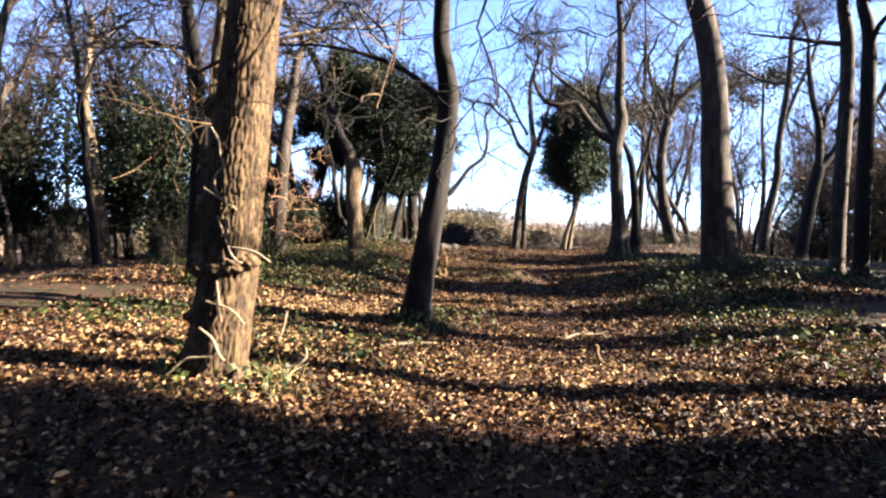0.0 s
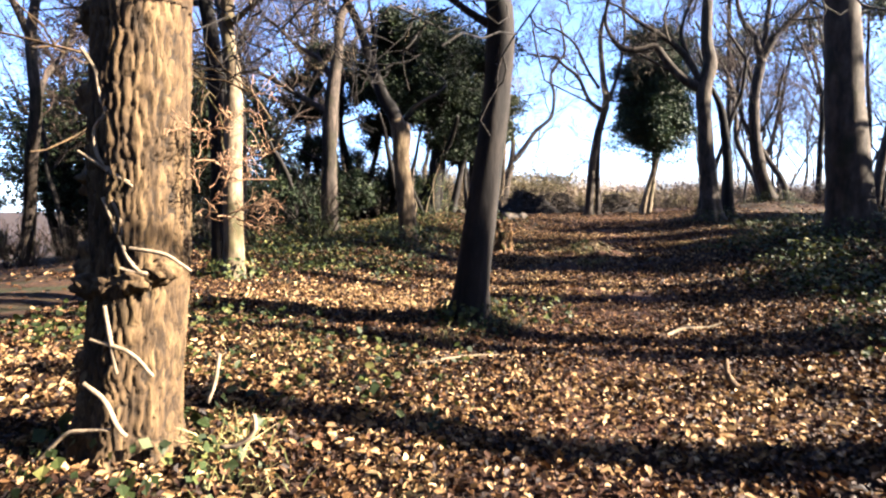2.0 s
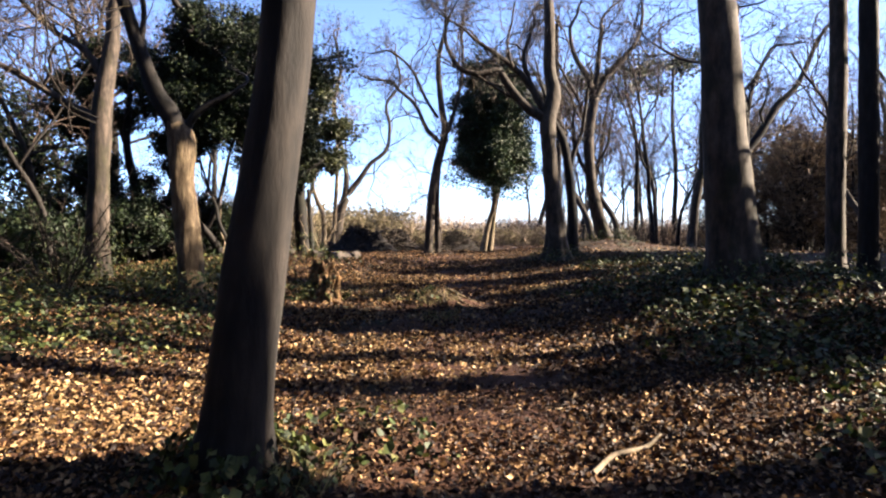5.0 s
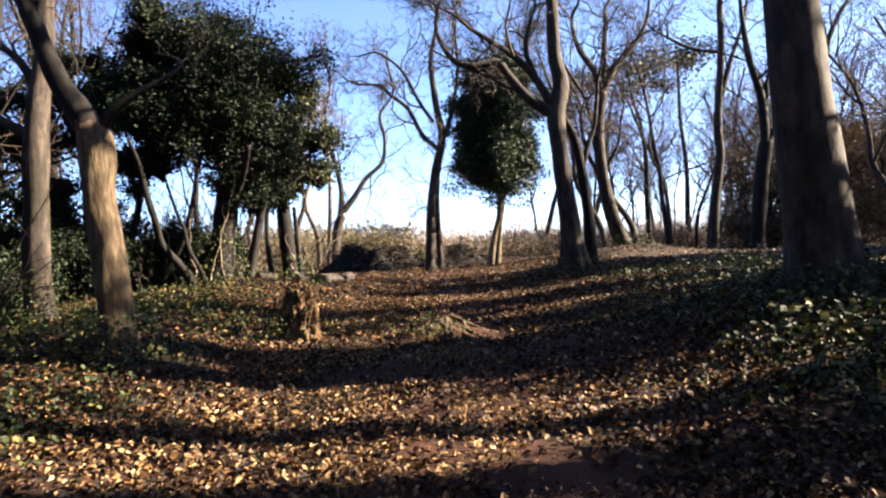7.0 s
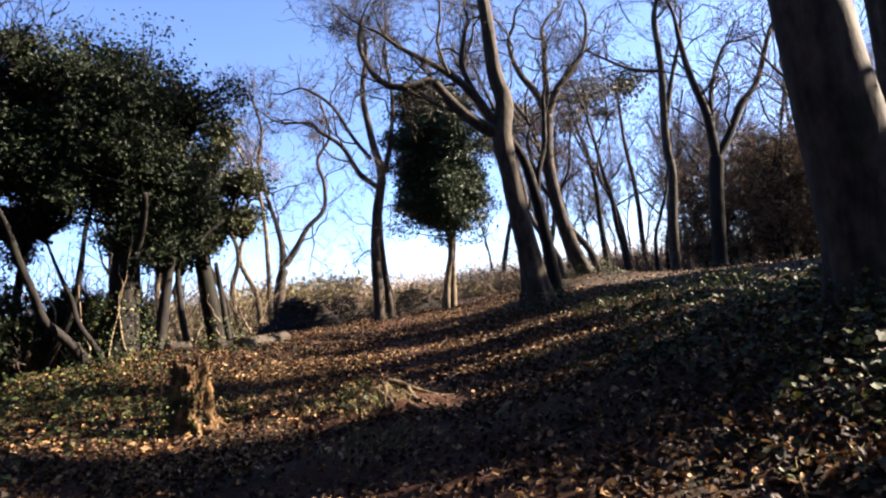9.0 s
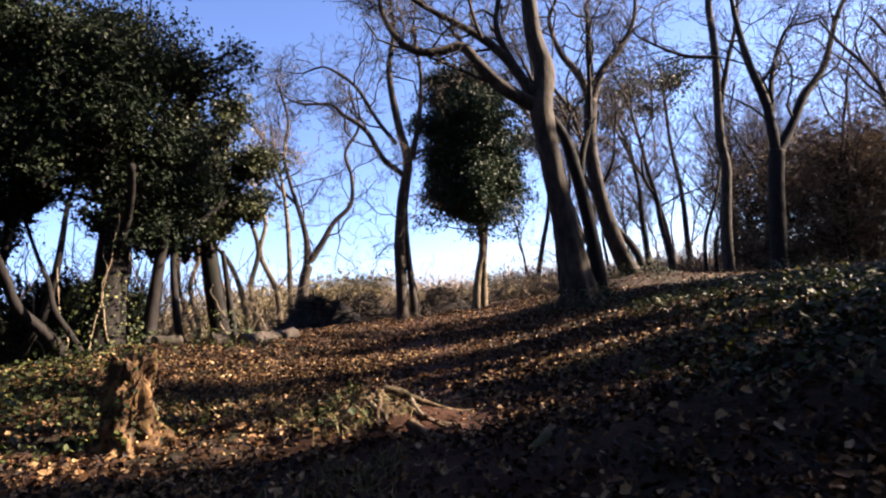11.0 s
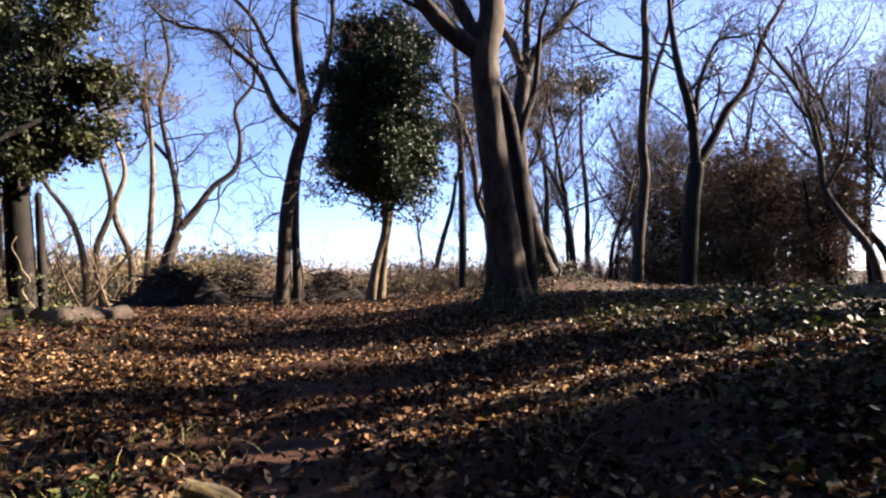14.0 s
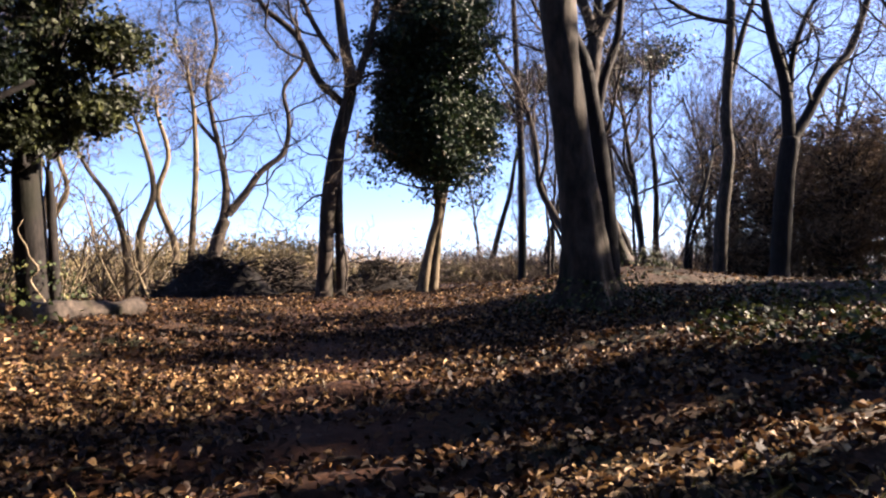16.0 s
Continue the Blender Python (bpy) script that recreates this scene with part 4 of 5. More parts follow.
# tall trees of the sunward wood, whose shadows cross the path
def tall_tree(seed, h, r):
    rng = np.random.default_rng(seed)
    line = stem_up(0, 0, h, r, rng, 0.03)
    line = [(0.35 * x, 0.35 * y, z - gz(0, 0), q) for x, y, z, q in line]
    line[0] = (0, 0, -0.4, r)
    ob = thing("tall_tree", 0, 0, 0, "tall straight bare tree of the sunward wood", "tree", "trees of the sunward wood")
    piece("trunk", stem_mesh("trunk", line, BEECH, 10, 0.4, 0.4, 0.05, seed), ob)
    limbs = []
    for i in (3, 4, 5, 5):
        a = rng.random() * 6.28
        q, dd = np.array(line[i][:3]), np.array([math.cos(a), math.sin(a), 1.3])
        l = [(*q, line[i][3] * 0.5)]
        for k in range(4):
            dd = dd + 0.3 * rng.normal(size=3)
            q = q + dd / np.linalg.norm(dd) * h * 0.07
            l.append((*q, line[i][3] * 0.5 * (1 - 0.18 * (k + 1))))
        limbs.append(l)
        piece("limb", stem_mesh("limb", l, BEECH, 6, 0.4, 0, 0.05, seed + i), ob)
    piece("crown", twig_mesh("crown", rng, limbs, REDTWIG, (5, 4), 2.4), ob)
    return ob


tall = [tall_tree(300, 18, 0.45), tall_tree(301, 17, 0.36)]
for n, (x, y) in enumerate([(11, 4.3), (12, 8.0), (12.6, 4.2), (13.2, 8.45), (14.2, -3.6), (9.5, 1.3), (12.4, 0.9), (14, 11.0), (8.4, -0.3), (16.5, 11.0), (17.5, 10.9), (14, 15.7), (15.5, 15.75), (17, 15.9), (18, 15.6), (24, 20.0), (19.5, 15.3), (21, 21.2), (27, 23.4), (23, 23.3),
                            (18.5, 15.4), (22, 15.2), (25, 19.9), (26, 20.8), (28, 23.7), (14, -1.6), (15, 7.7)]):
    lean = 0.0 if n < 8 else 0.04 * rng.normal()
    m = Matrix.Translation((x, y, gz(x, y))) @ Matrix.Rotation(lean, 4, "X") @ Matrix.Rotation(rng.random() * 6.28, 4, "Z")
    # these two are flattened so that their shadows end short
    if n in (0, 2):
        m = m @ Matrix.Diagonal((0.95, 0.95, 0.42, 1.0))
    if n < 2:
        tall[n].matrix_basis = m
    else:
        copy_thing(tall[n % 2], m)
# unseen evergreens added as shade casters, sized to the dark bands they throw
for i, (x, y, h, w) in enumerate([(16, 10.8, 7.4, 0.7), (10, 1.4, 8.5, 1.3), (8, -1.2, 7.0, 1.6), (15, 14.2, 6.2, 0.9), (15.4, 15.6, 10.0, 0.5), (11.5, 2.5, 8.0, 0.5), (24, 15.1, 14.0, 0.55), (22, 20.8, 14.0, 0.4), (20, 15.4, 13.0, 0.6),
                                  (25, 25.4, 12.0, 1.1), (26, 23.2, 12.0, 0.5), (17.5, 17.6, 8.2, 0.7), (29, 23.4, 14.0, 0.7), (31, 26.0, 15.0, 0.8), (32, 26.8, 15.0, 0.8)]):
    b = gz(x, y)
    evergreen("unseen dark evergreen added sunward to shade the ground", [stem_up(x, y, h * 0.8, 0.2, rng)], DARK, HOLLY, [((x, y, b + h * 0.55), (w, w, h * 0.43), 260, 45, 0.28)], 180 + i, size=0.17)

# unseen evergreens added behind the walk and on either side, to cut sky light
def sky_screen_tree(seed, h, w):
    rng = np.random.default_rng(seed)
    ob = thing("evergreen_tree", 0, 0, 0, "unseen dark evergreen added round the path to cut sky light", "tree", "evergreens of the surrounding wood")
    line = [(x, y, z - gz(0, 0), q) for x, y, z, q in stem_up(0, 0, h * 0.85, 0.22, rng, 0.05)]
    line[0] = (0, 0, -0.6, 0.24)
    piece("trunk", stem_mesh("trunk", line, DARK, 10, 0.4, 0.35, 0.06, seed), ob)
    K, C, N = crown_points(rng, (0, 0, h * 0.54), (w, w, h * 0.47), 120, 24, 0.5, 0.3, 0.5, seed)
    piece("crown", leaf_mesh("crown", rng, C, N, 0.5, HOLLY, 0.6, 0.25), ob)
    return ob


crng = np.random.default_rng(44)
closing = [sky_screen_tree(400, 11.0, 3.0), sky_screen_tree(401, 9.0, 2.6), sky_screen_tree(402, 13.0, 3.4)]
around = []
while len(around) < 120:
    x, y = crng.uniform(-42, 52), crng.uniform(-34, 24)
    behind = y < -9 - 0.12 * max(x, 0)
    falling = x < -15 and y < 0.9 * -x + 2
    sunward = x > 27 and y < 24
    if (behind or falling or sunward) and all(math.hypot(x - p, y - q) > 3.3 for p, q in around):
        around.append((x, y))
for n, (x, y) in enumerate(around):
    k = crng.uniform(0.8, 1.15)
    if x > 10 and y > -14:
        k = min(k, 0.045 * (x - 13))
    m = Matrix.Translation((x, y, gz(x, y))) @ Matrix.Rotation(crng.random() * 6.28, 4, "Z")
    ob = closing[n] if n < 3 else copy_thing(closing[n % 3], m)
    if n < 3:
        ob.matrix_basis = m
    ob.scale = (max(k, 0.8), max(k, 0.8), k)

# dark trees at the edge of the far wood
edge = np.random.default_rng(72)
for i, (x, y, h, w) in enumerate([(27.5, 44.5, 6.5, 2.0), (30, 42.5, 8.0, 2.4), (32.5, 45, 9.0, 2.6), (33, 40, 7.5, 2.3), (29, 49, 8.5, 2.6), (36.5, 43, 9.5, 2.8)]):
    b = gz(x, y)
    evergreen("dark brown-green tree at the edge of the far wood", [stem_up(x, y, h * 0.8, 0.2, edge), stem_up(x + 0.7, y + 0.5, h * 0.7, 0.12, edge)], DARK, WOODLEAF,
              [((x, y, b + h * 0.6), (w, w, h * 0.4), 100, 30, 0.6), ((x - w * 0.4, y - 0.5, b + h * 0.22), (w * 0.8, w * 0.6, h * 0.16), 50, 30, 0.5)], 230 + i, size=0.42, slim=0.1)

# a broad russet bush at the far wood, and pines
b = gz(37, 50)
evergreen("broad domed russet-green bush in front of the far wood", [stem_up(37, 50, 5, 0.2, rng), stem_up(39, 50.4, 5, 0.2, rng)], DARK, RUSSET,
          [((38, 50, b + 4.6), (5.6, 4.0, 4.8), 620, 45, 0.45)], 190, name="bush", size=0.5, slim=0.11)
for i, (x, y, h) in enumerate([(26, 58, 16.5), (31, 60, 18), (22, 62, 16), (19, 66, 15)]):
    b = gz(x, y)
    evergreen("tall pine with flat-topped needle clumps", [stem_up(x, y, h, 0.28, rng, 0.05)], DARK, PINE,
              [((x + rng.normal(), y, b + h - 0.4), (2.9, 2.6, 1.1), 60, 26, 0.5), ((x - 1.4, y, b + h - 2.8), (1.8, 1.8, 0.7), 26, 24, 0.5)], 195 + i, name="pine_tree", size=0.3)


# ---- far scrub and woodland edge ----
def thicket(name, label, rng, xs, ys, hs, count, stalks, mat, least):
    x, y = rng.uniform(*xs, count), rng.uniform(*ys, count)
    h = rng.uniform(*hs, count)
    S = np.stack([x, y, ground_z(x, y) - 0.1], 1)
    S = np.repeat(S, stalks, 0)
    h = np.repeat(h, stalks) * (0.6 + 0.5 * rng.random(count * stalks))
    d = rng.normal(size=S.shape) * np.array([0.45, 0.45, 0])
    d[:, 2] = 1
    P = [S]
    for _ in range(5):
        d = d + 0.22 * rng.normal(size=d.shape)
        d[:, 2] = np.abs(d[:, 2])
        P.append(P[-1] + d / np.linalg.norm(d, axis=1, keepdims=True) * (h / 5)[:, None])
    P = np.stack(P, 1)
    R = np.broadcast_to(np.linspace(2.2, 0.8, 6) * least, P.shape[:2])
    P2, R2 = sprout(rng, P, R, 6, 0.35 * float(np.mean(h)), 4, 0.6, 0.2, 0.3, 0.2, 0.7)
    v, f = merged([tubes(P, R, 3), tubes(P2, np.maximum(R2, least * 0.6), 3)])
    return tagged(new(name, mesh_of(name, v, f, mat)), label, "scrub", kind="stuff")


sx, sy = rng.uniform(-26, 34, 240), rng.uniform(54, 78, 240)
C = np.repeat(np.stack([sx, sy, ground_z(sx, sy) + 1.0], 1), 130, 0)
C = C + rng.normal(size=C.shape) * np.array([1.0, 1.0, 0.75]) * np.repeat(rng.uniform(0.6, 1.6, 240), 130)[:, None]
N = rng.normal(size=C.shape)
tagged(new("far_scrub", leaf_mesh("far_scrub", rng, C, N, 0.4, FARTWIG, 0.16, 0.2)), "leafless scrub beyond the crest, its brown lightened for sun and haze", "scrub", kind="stuff")
# colour raised as well, to carry the hazy sunlight on distant scrub
HEDGE = leafy("hedge_twigs_hazed", [(0.0, (0.09, 0.074, 0.04)), (0.5, (0.19, 0.155, 0.085)), (1.0, (0.32, 0.26, 0.15))], 0.8, 0.1, 0.15)
for name, label, xs, ys, n, size, lift, mat in (("olive_scrub", "olive-brown scrub on the falling ground", (-34, 5), (54, 72), 210, 1.9, 2.4, HEDGE), ("wood_scrub", "dark leafless scrub at the foot of the far wood", (13, 66), (64, 84), 190, 1.7, 1.3, REDTWIG), ("low_scrub", "low scrub beyond the crest, its brown lightened for sun and haze", (3, 22), (58, 72), 70, 1.1, 0.8, HEDGE)):
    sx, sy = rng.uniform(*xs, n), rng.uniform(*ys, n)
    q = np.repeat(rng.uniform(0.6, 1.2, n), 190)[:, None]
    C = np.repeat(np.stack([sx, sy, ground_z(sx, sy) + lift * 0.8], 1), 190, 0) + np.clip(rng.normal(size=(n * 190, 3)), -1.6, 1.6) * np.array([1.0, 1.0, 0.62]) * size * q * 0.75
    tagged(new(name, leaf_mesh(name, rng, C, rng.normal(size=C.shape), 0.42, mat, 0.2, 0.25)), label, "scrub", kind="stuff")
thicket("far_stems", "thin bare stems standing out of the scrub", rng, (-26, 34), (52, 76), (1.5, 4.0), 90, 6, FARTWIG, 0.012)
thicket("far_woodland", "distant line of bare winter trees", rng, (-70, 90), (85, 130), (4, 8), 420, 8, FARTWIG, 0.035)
thicket("thicket_stems", "crowd of thin crooked stems in the thicket", rng, (-14, -1.0), (37, 50), (2.5, 6.0), 60, 3, PALE, 0.02)
thicket("understorey", "tangled bare understorey below the trees", rng, (-26, -5), (18, 40), (1.2, 3.0), 90, 9, GREY, 0.009)
thicket("holly_understorey", "crowded thin dark stems round the hollies", rng, (-10, -3.2), (29, 36), (1.6, 4.6), 46, 8, GREY, 0.011)
thicket("wood_understorey", "tangled bare understorey of the far wood", rng, (14, 60), (44, 80), (1.5, 5.0), 130, 8, REDTWIG, 0.01)


# old ivy stems, burls and shoots on the oak
for i, v in enumerate(OAK_VINES):
    held("ivy_stem", stem_mesh("ivy_stem", v, IVYSTEM, 7, 0.03, 0, 0.15, 40 + i), oak_tree, "dead pale ivy stem")
for i, (x, y, z, q) in enumerate([(-1.9, 4.99, 1.1, 0.1), (-1.78, 4.94, 1.09, 0.085), (-1.66, 4.93, 1.12, 0.08), (-1.57, 5.0, 1.16, 0.09), (-1.97, 5.08, 0.7, 0.1), (-1.82, 5.12, 2.4, 0.14), (-1.85, 5.12, 2.0, 0.14), (-1.86, 5.12, 1.62, 0.15), (-1.88, 5.12, 1.2, 0.16)]):
    bm = bmesh.new()
    bmesh.ops.create_icosphere(bm, subdivisions=4, radius=q)
    for v in bm.verts:
        n = v.co.normalized()
        v.co = Vector((v.co.x * 1.1, v.co.y * 0.8, v.co.z * 0.75)) * (1 + 0.35 * noise.noise(n * 2.2 + Vector((i * 3, 0, 0))) + 0.18 * noise.noise(n * 6)) + Vector((x, y, z))
    me = bpy.data.meshes.new("burl")
    bm.to_mesh(me)
    bm.free()
    me.polygons.foreach_set("use_smooth", np.full(len(me.polygons), True))
    me.materials.append(OAK)
    held("burl", me, oak_tree, "dark knobbly burl")
orng = np.random.default_rng(3)
shoots = [[(-1.46, 5.1, 1.5, 0.02), (-1.35, 5.1, 1.56, 0.015), (-1.2, 5.12, 1.6, 0.01), (-1.05, 5.1, 1.72, 0.006)], [(-1.46, 5.05, 1.6, 0.02), (-1.36, 5.06, 1.72, 0.015), (-1.24, 5.08, 1.86, 0.01), (-1.12, 5.1, 1.98, 0.006)],
          [(-1.46, 5.12, 1.4, 0.02), (-1.34, 5.15, 1.42, 0.015), (-1.22, 5.15, 1.4, 0.01), (-1.08, 5.12, 1.46, 0.006)]]
held("shoot_tuft", twig_mesh("shoot_tuft", orng, shoots, BEIGE, (8, 5, 3), 0.2, 0.7, 0.1, 0.35, 0.15, 0.0018), oak_tree, "tuft of thin russet shoots")


# ---- stump, logs, brush piles ----
def lump(name, x, y, rx, ry, h, mat, seed, label, category, rag=0.25, lean=0.15):
    """A rotten stump: buttressed foot, pitted sides, a ragged hollow top, leaves and ivy caught on it."""
    rng = np.random.default_rng(seed)
    base = gz(x, y)
    n, k = 96, 44
    a = np.arange(n) * 2 * np.pi / n
    rows = []
    top = h * (1 - rag * 1.4 * lattice(np.cos(a) * 1.3 + seed, np.sin(a) * 1.3, seed + 4) - rag * 1.2 * lattice(np.cos(a) * 5 + seed, np.sin(a) * 5, seed + 6))
    rib = 0.16 * np.sin(a * 5 + seed) + 0.08 * np.sin(a * 9 + 2 * seed)
    for j in range(k):
        u = j / (k - 1)
        rad = 0.78 + 0.85 * math.exp(-u * 4.2) - 0.1 * u
        big = lattice(np.cos(a) * 1.6 + seed, np.sin(a) * 1.6 + u * 2.2, seed)
        pit = lattice(np.cos(a) * 4 + seed, np.sin(a) * 4 + u * h * 9, seed + 2)
        grain = lattice(a * 9, u * h * 14 + seed, seed + 8)
        w = rad * (0.62 + 0.7 * big) * (1 + rib * (1.6 * math.exp(-u * 2.5) + 0.3)) * (0.8 + 0.42 * np.clip(pit * 1.6 - 0.2, 0, 1)) + 0.1 * (grain - 0.5)
        rows.append(np.stack([x + rx * w * np.cos(a) + lean * h * u * u, y + ry * w * np.sin(a), base - 0.08 + u * (top + 0.08)], 1))
    middle = rows[-1][:, :2].mean(0)
    for s, sink in ((0.84, 0.02), (0.7, 0.2), (0.45, 0.4), (0.1, 0.48)):
        q = rows[k - 1].copy()
        q[:, :2] = middle + (q[:, :2] - middle) * s
        q[:, 2] -= sink * (q[:, 2] - base)
        rows.append(q)
    V = np.concatenate(rows)
    i = np.arange(len(rows) * n).reshape(len(rows), n)
    j = np.roll(i, -1, 1)
    ob = thing(name, x, y, base, label, category)
    held("body", mesh_of("stump", V, np.stack([i[:-1], j[:-1], j[1:], i[1:]], -1).reshape(-1, 4), mat), ob)
    for m in range(6):
        t = 6.28 * (m + 0.5 * rng.random()) / 6
        pts = []
        for u in (0.75, 1.3, 1.9, 2.6):
            t += 0.15 * rng.normal()
            px, py = x + rx * u * math.cos(t), y + ry * u * math.sin(t)
            pts.append((px, py, gz(px, py) + 0.1 * max(0, 1.6 - u) + 0.01, 0.055 - 0.015 * u))
        held("root", stem_mesh("root", pts, mat, 8, 0.04, 0, 0.2, seed + m), ob)
    for part, leaf, count, size in (("dead_leaves", LITTER, 260, 0.04), ("ivy", IVY, 240, 0.055)):
        pick = V[rng.integers(0, k * n, count)]
        out = pick - np.array([x, y, base])
        out[:, 2] = 0.1
        out /= np.linalg.norm(out, axis=1, keepdims=True)
        side = out[:, 0] < 0.75 if part == "ivy" else pick[:, 2] > base
        pick, out = pick[side], out[side]
        held(part, leaf_mesh(part, rng, pick + out * 0.02, out + 0.5 * rng.normal(size=out.shape), size, leaf, 0.8), ob)
    return ob


lump("tree_stump", -0.14, 18.9, 0.2, 0.17, 0.78, ROTTEN, 3, "rotten pale-faced tree stump with ivy round it", "stump", 0.14)
lump("tree_stump", -0.38, 19.6, 0.27, 0.22, 1.12, ROTTEN, 8, "taller dark tree stump behind a smaller one", "stump", 0.1)


def hummock(x, y, rx, ry, h, seed, label):
    """A low mound of rotten wood and earth with old roots running out of it and dead leaves caught on it."""
    rng = np.random.default_rng(seed)
    base = gz(x, y)
    n, k = 48, 18
    a = np.arange(n) * 2 * np.pi / n
    rows = []
    for j in range(k):
        u = 1 - j / (k - 0.5)
        w = u * (0.75 + 0.5 * lattice(np.cos(a) * 1.5 + seed, np.sin(a) * 1.5, seed))
        px, py = x + rx * w * np.cos(a), y + ry * w * np.sin(a)
        rough = lattice(px * 7, py * 7, seed + 1) + 0.6 * lattice(px * 19, py * 19, seed + 2)
        rows.append(np.stack([px, py, ground_z(px, py) - 0.03 + h * (1 - u ** 1.6) * (0.35 + 0.85 * rough) + 0.02 * (1 - u)], 1))
    V = np.concatenate(rows)
    i = np.arange(k * n).reshape(k, n)
    j = np.roll(i, -1, 1)
    ob = thing("root_hummock", x, y, base, label, "hummock")
    held("body", mesh_of("hummock", V, np.stack([i[:-1], j[:-1], j[1:], i[1:]], -1).reshape(-1, 4), DEADWOOD), ob)
    for m in range(9):
        t = 6.28 * (m + 0.6 * rng.random()) / 9
        pts = []
        for u in (0.15, 0.5, 0.9, 1.35, 1.9):
            t += 0.22 * rng.normal()
            px, py = x + rx * u * math.cos(t), y + ry * u * math.sin(t)
            pts.append((px, py, gz(px, py) + h * max(0, 1 - u) * 0.9 + 0.02 * (1.5 - u), 0.034 - 0.013 * u))
        held("root", stem_mesh("root", pts, DEADWOOD if m % 3 else PALE, 7, 0.05, 0, 0.14, seed + m), ob)
    for name, mat, count, size in (("dead_leaves", LITTER, 800, 0.045), ("ivy", IVY, 260, 0.05)):
        pick = V[rng.integers(0, len(V), count)] + 0.03 * rng.normal(size=(count, 3)) + np.array([0, 0, 0.03])
        if name == "ivy":
            pick[:, 0] -= 0.2
        held(name, leaf_mesh(name, rng, pick, rng.normal(size=(count, 3)) * 0.6 + np.array([0, 0, 1]), size, mat), ob)
    return ob


hummock(2.25, 18.5, 0.58, 0.42, 0.13, 14, "low hummock of rotten wood, roots and dead leaves on the path")


def log(x, y, ang, length, r, seed, label):
    base = gz(x, y)
    d = np.array([math.cos(ang), math.sin(ang)])
    a, b = np.array([x, y]) - d * length / 2, np.array([x, y]) + d * length / 2
    ob = thing("cut_log", x, y, base, label, "log", "sawn logs")
    za, zb = gz(*a) + r * 0.6, gz(*b) + r * 0.6
    pts = [(a[0], a[1], za, r), (x, y, (za + zb) / 2, r * 0.97), (b[0], b[1], zb, r * 0.93)]
    held("bark", stem_mesh("bark", pts, GREY, 24, 0.03, 0, 0.36, seed), ob)
    for e, z, s in ((a, za, -1), (b, zb, 1)):
        t = np.arange(18) * 2 * np.pi / 18
        n = np.array([-d[1], d[0]])
        ring = [(e[0] + s * d[0] * 0.012 + n[0] * math.cos(u) * r * 0.96, e[1] + s * d[1] * 0.012 + n[1] * math.cos(u) * r * 0.96, z + math.sin(u) * r * 0.96) for u in t]
        me = bpy.data.meshes.new("cut_face")
        me.from_pydata(ring + [(e[0] + s * d[0] * 0.06, e[1] + s * d[1] * 0.06, z)], [], [(i, (i + 1) % 18, 18) for i in range(18)])
        me.materials.append(CUT)
        held("cut_face", me, ob, "pale sawn end grain")
    return ob


log(-0.75, 26.9, 1.0, 0.6, 0.16, 5, "short fallen log of brown wood, sawn at both ends")
log(0.15, 28.3, 1.15, 2.3, 0.17, 6, "long fallen log of dark wood with pale broken ends")
log(-1.75, 26.5, 0.75, 0.55, 0.15, 7, "short fallen log with a sunlit sawn end")


def brush_pile(x, y, rx, ry, h, seed):
    """A heap of cut branches on a core of earth and rotten brash."""
    rng = np.random.default_rng(seed)
    ob = thing("brush_pile", x, y, gz(x, y), "dark heap of cut branches and brushwood", "brush pile", "brush piles")
    n, k = 40, 14
    a = np.arange(n) * 2 * np.pi / n
    rows = []
    for j in range(k):
        u = 1 - j / (k - 0.6)
        w = u * (0.7 + 0.55 * lattice(np.cos(a) * 1.5 + seed, np.sin(a) * 1.5, seed))
        px, py = x + rx * w * np.cos(a), y + ry * w * np.sin(a)
        rows.append(np.stack([px, py, ground_z(px, py) - 0.05 + h * (1 - u) ** 0.9 * (0.5 + 0.7 * lattice(px * 2.2, py * 2.2, seed + 3)) + 0.12 * lattice(px * 9, py * 9, seed + 5)], 1))
    i = np.arange(k * n).reshape(k, n)
    j = np.roll(i, -1, 1)
    core = np.concatenate(rows)
    held("core", mesh_of("core", core, np.stack([i[:-1], j[:-1], j[1:], i[1:]], -1).reshape(-1, 4), DARK), ob)
    m = 420
    c = core[rng.integers(0, len(core), m)] + 0.06 * rng.normal(size=(m, 3))
    d = rng.normal(size=(m, 3)) * np.array([1, 0.6, 0.22])
    d /= np.linalg.norm(d, axis=1, keepdims=True)
    ln = rng.uniform(0.25, 1.1, m)
    u = np.linspace(-0.5, 0.5, 5)
    P = c[:, None] + d[:, None] * (u[None] * ln[:, None])[..., None] + 0.04 * rng.normal(size=(m, 5, 3))
    P[..., 2] = np.maximum(P[..., 2], ground_z(P[..., 0], P[..., 1]) + 0.01)
    R = rng.uniform(0.01, 0.05, m)[:, None] ** 1.1 * np.linspace(1, 0.6, 5)[None]
    v, f = tubes(P, R, 5)
    held("brushwood", mesh_of("brushwood", v, f, GREY), ob)


brush_pile(1.0, 38, 1.9, 1.3, 1.5, 3)
brush_pile(3.0, 38.6, 1.5, 1.0, 0.9, 4)
brush_pile(5.9, 38, 1.6, 1.0, 1.0, 5)


# ---- sticks and roots ----
def stick(pts, mat, label, seed, name="fallen_stick", category="stick"):
    w = [(x, y, gz(x, y) + dz, r) for x, y, dz, r in pts]
    me = stem_mesh(name, w, mat, 8, 0.05, 0, 0.1, seed)
    return tagged(new(name, me), label, category)


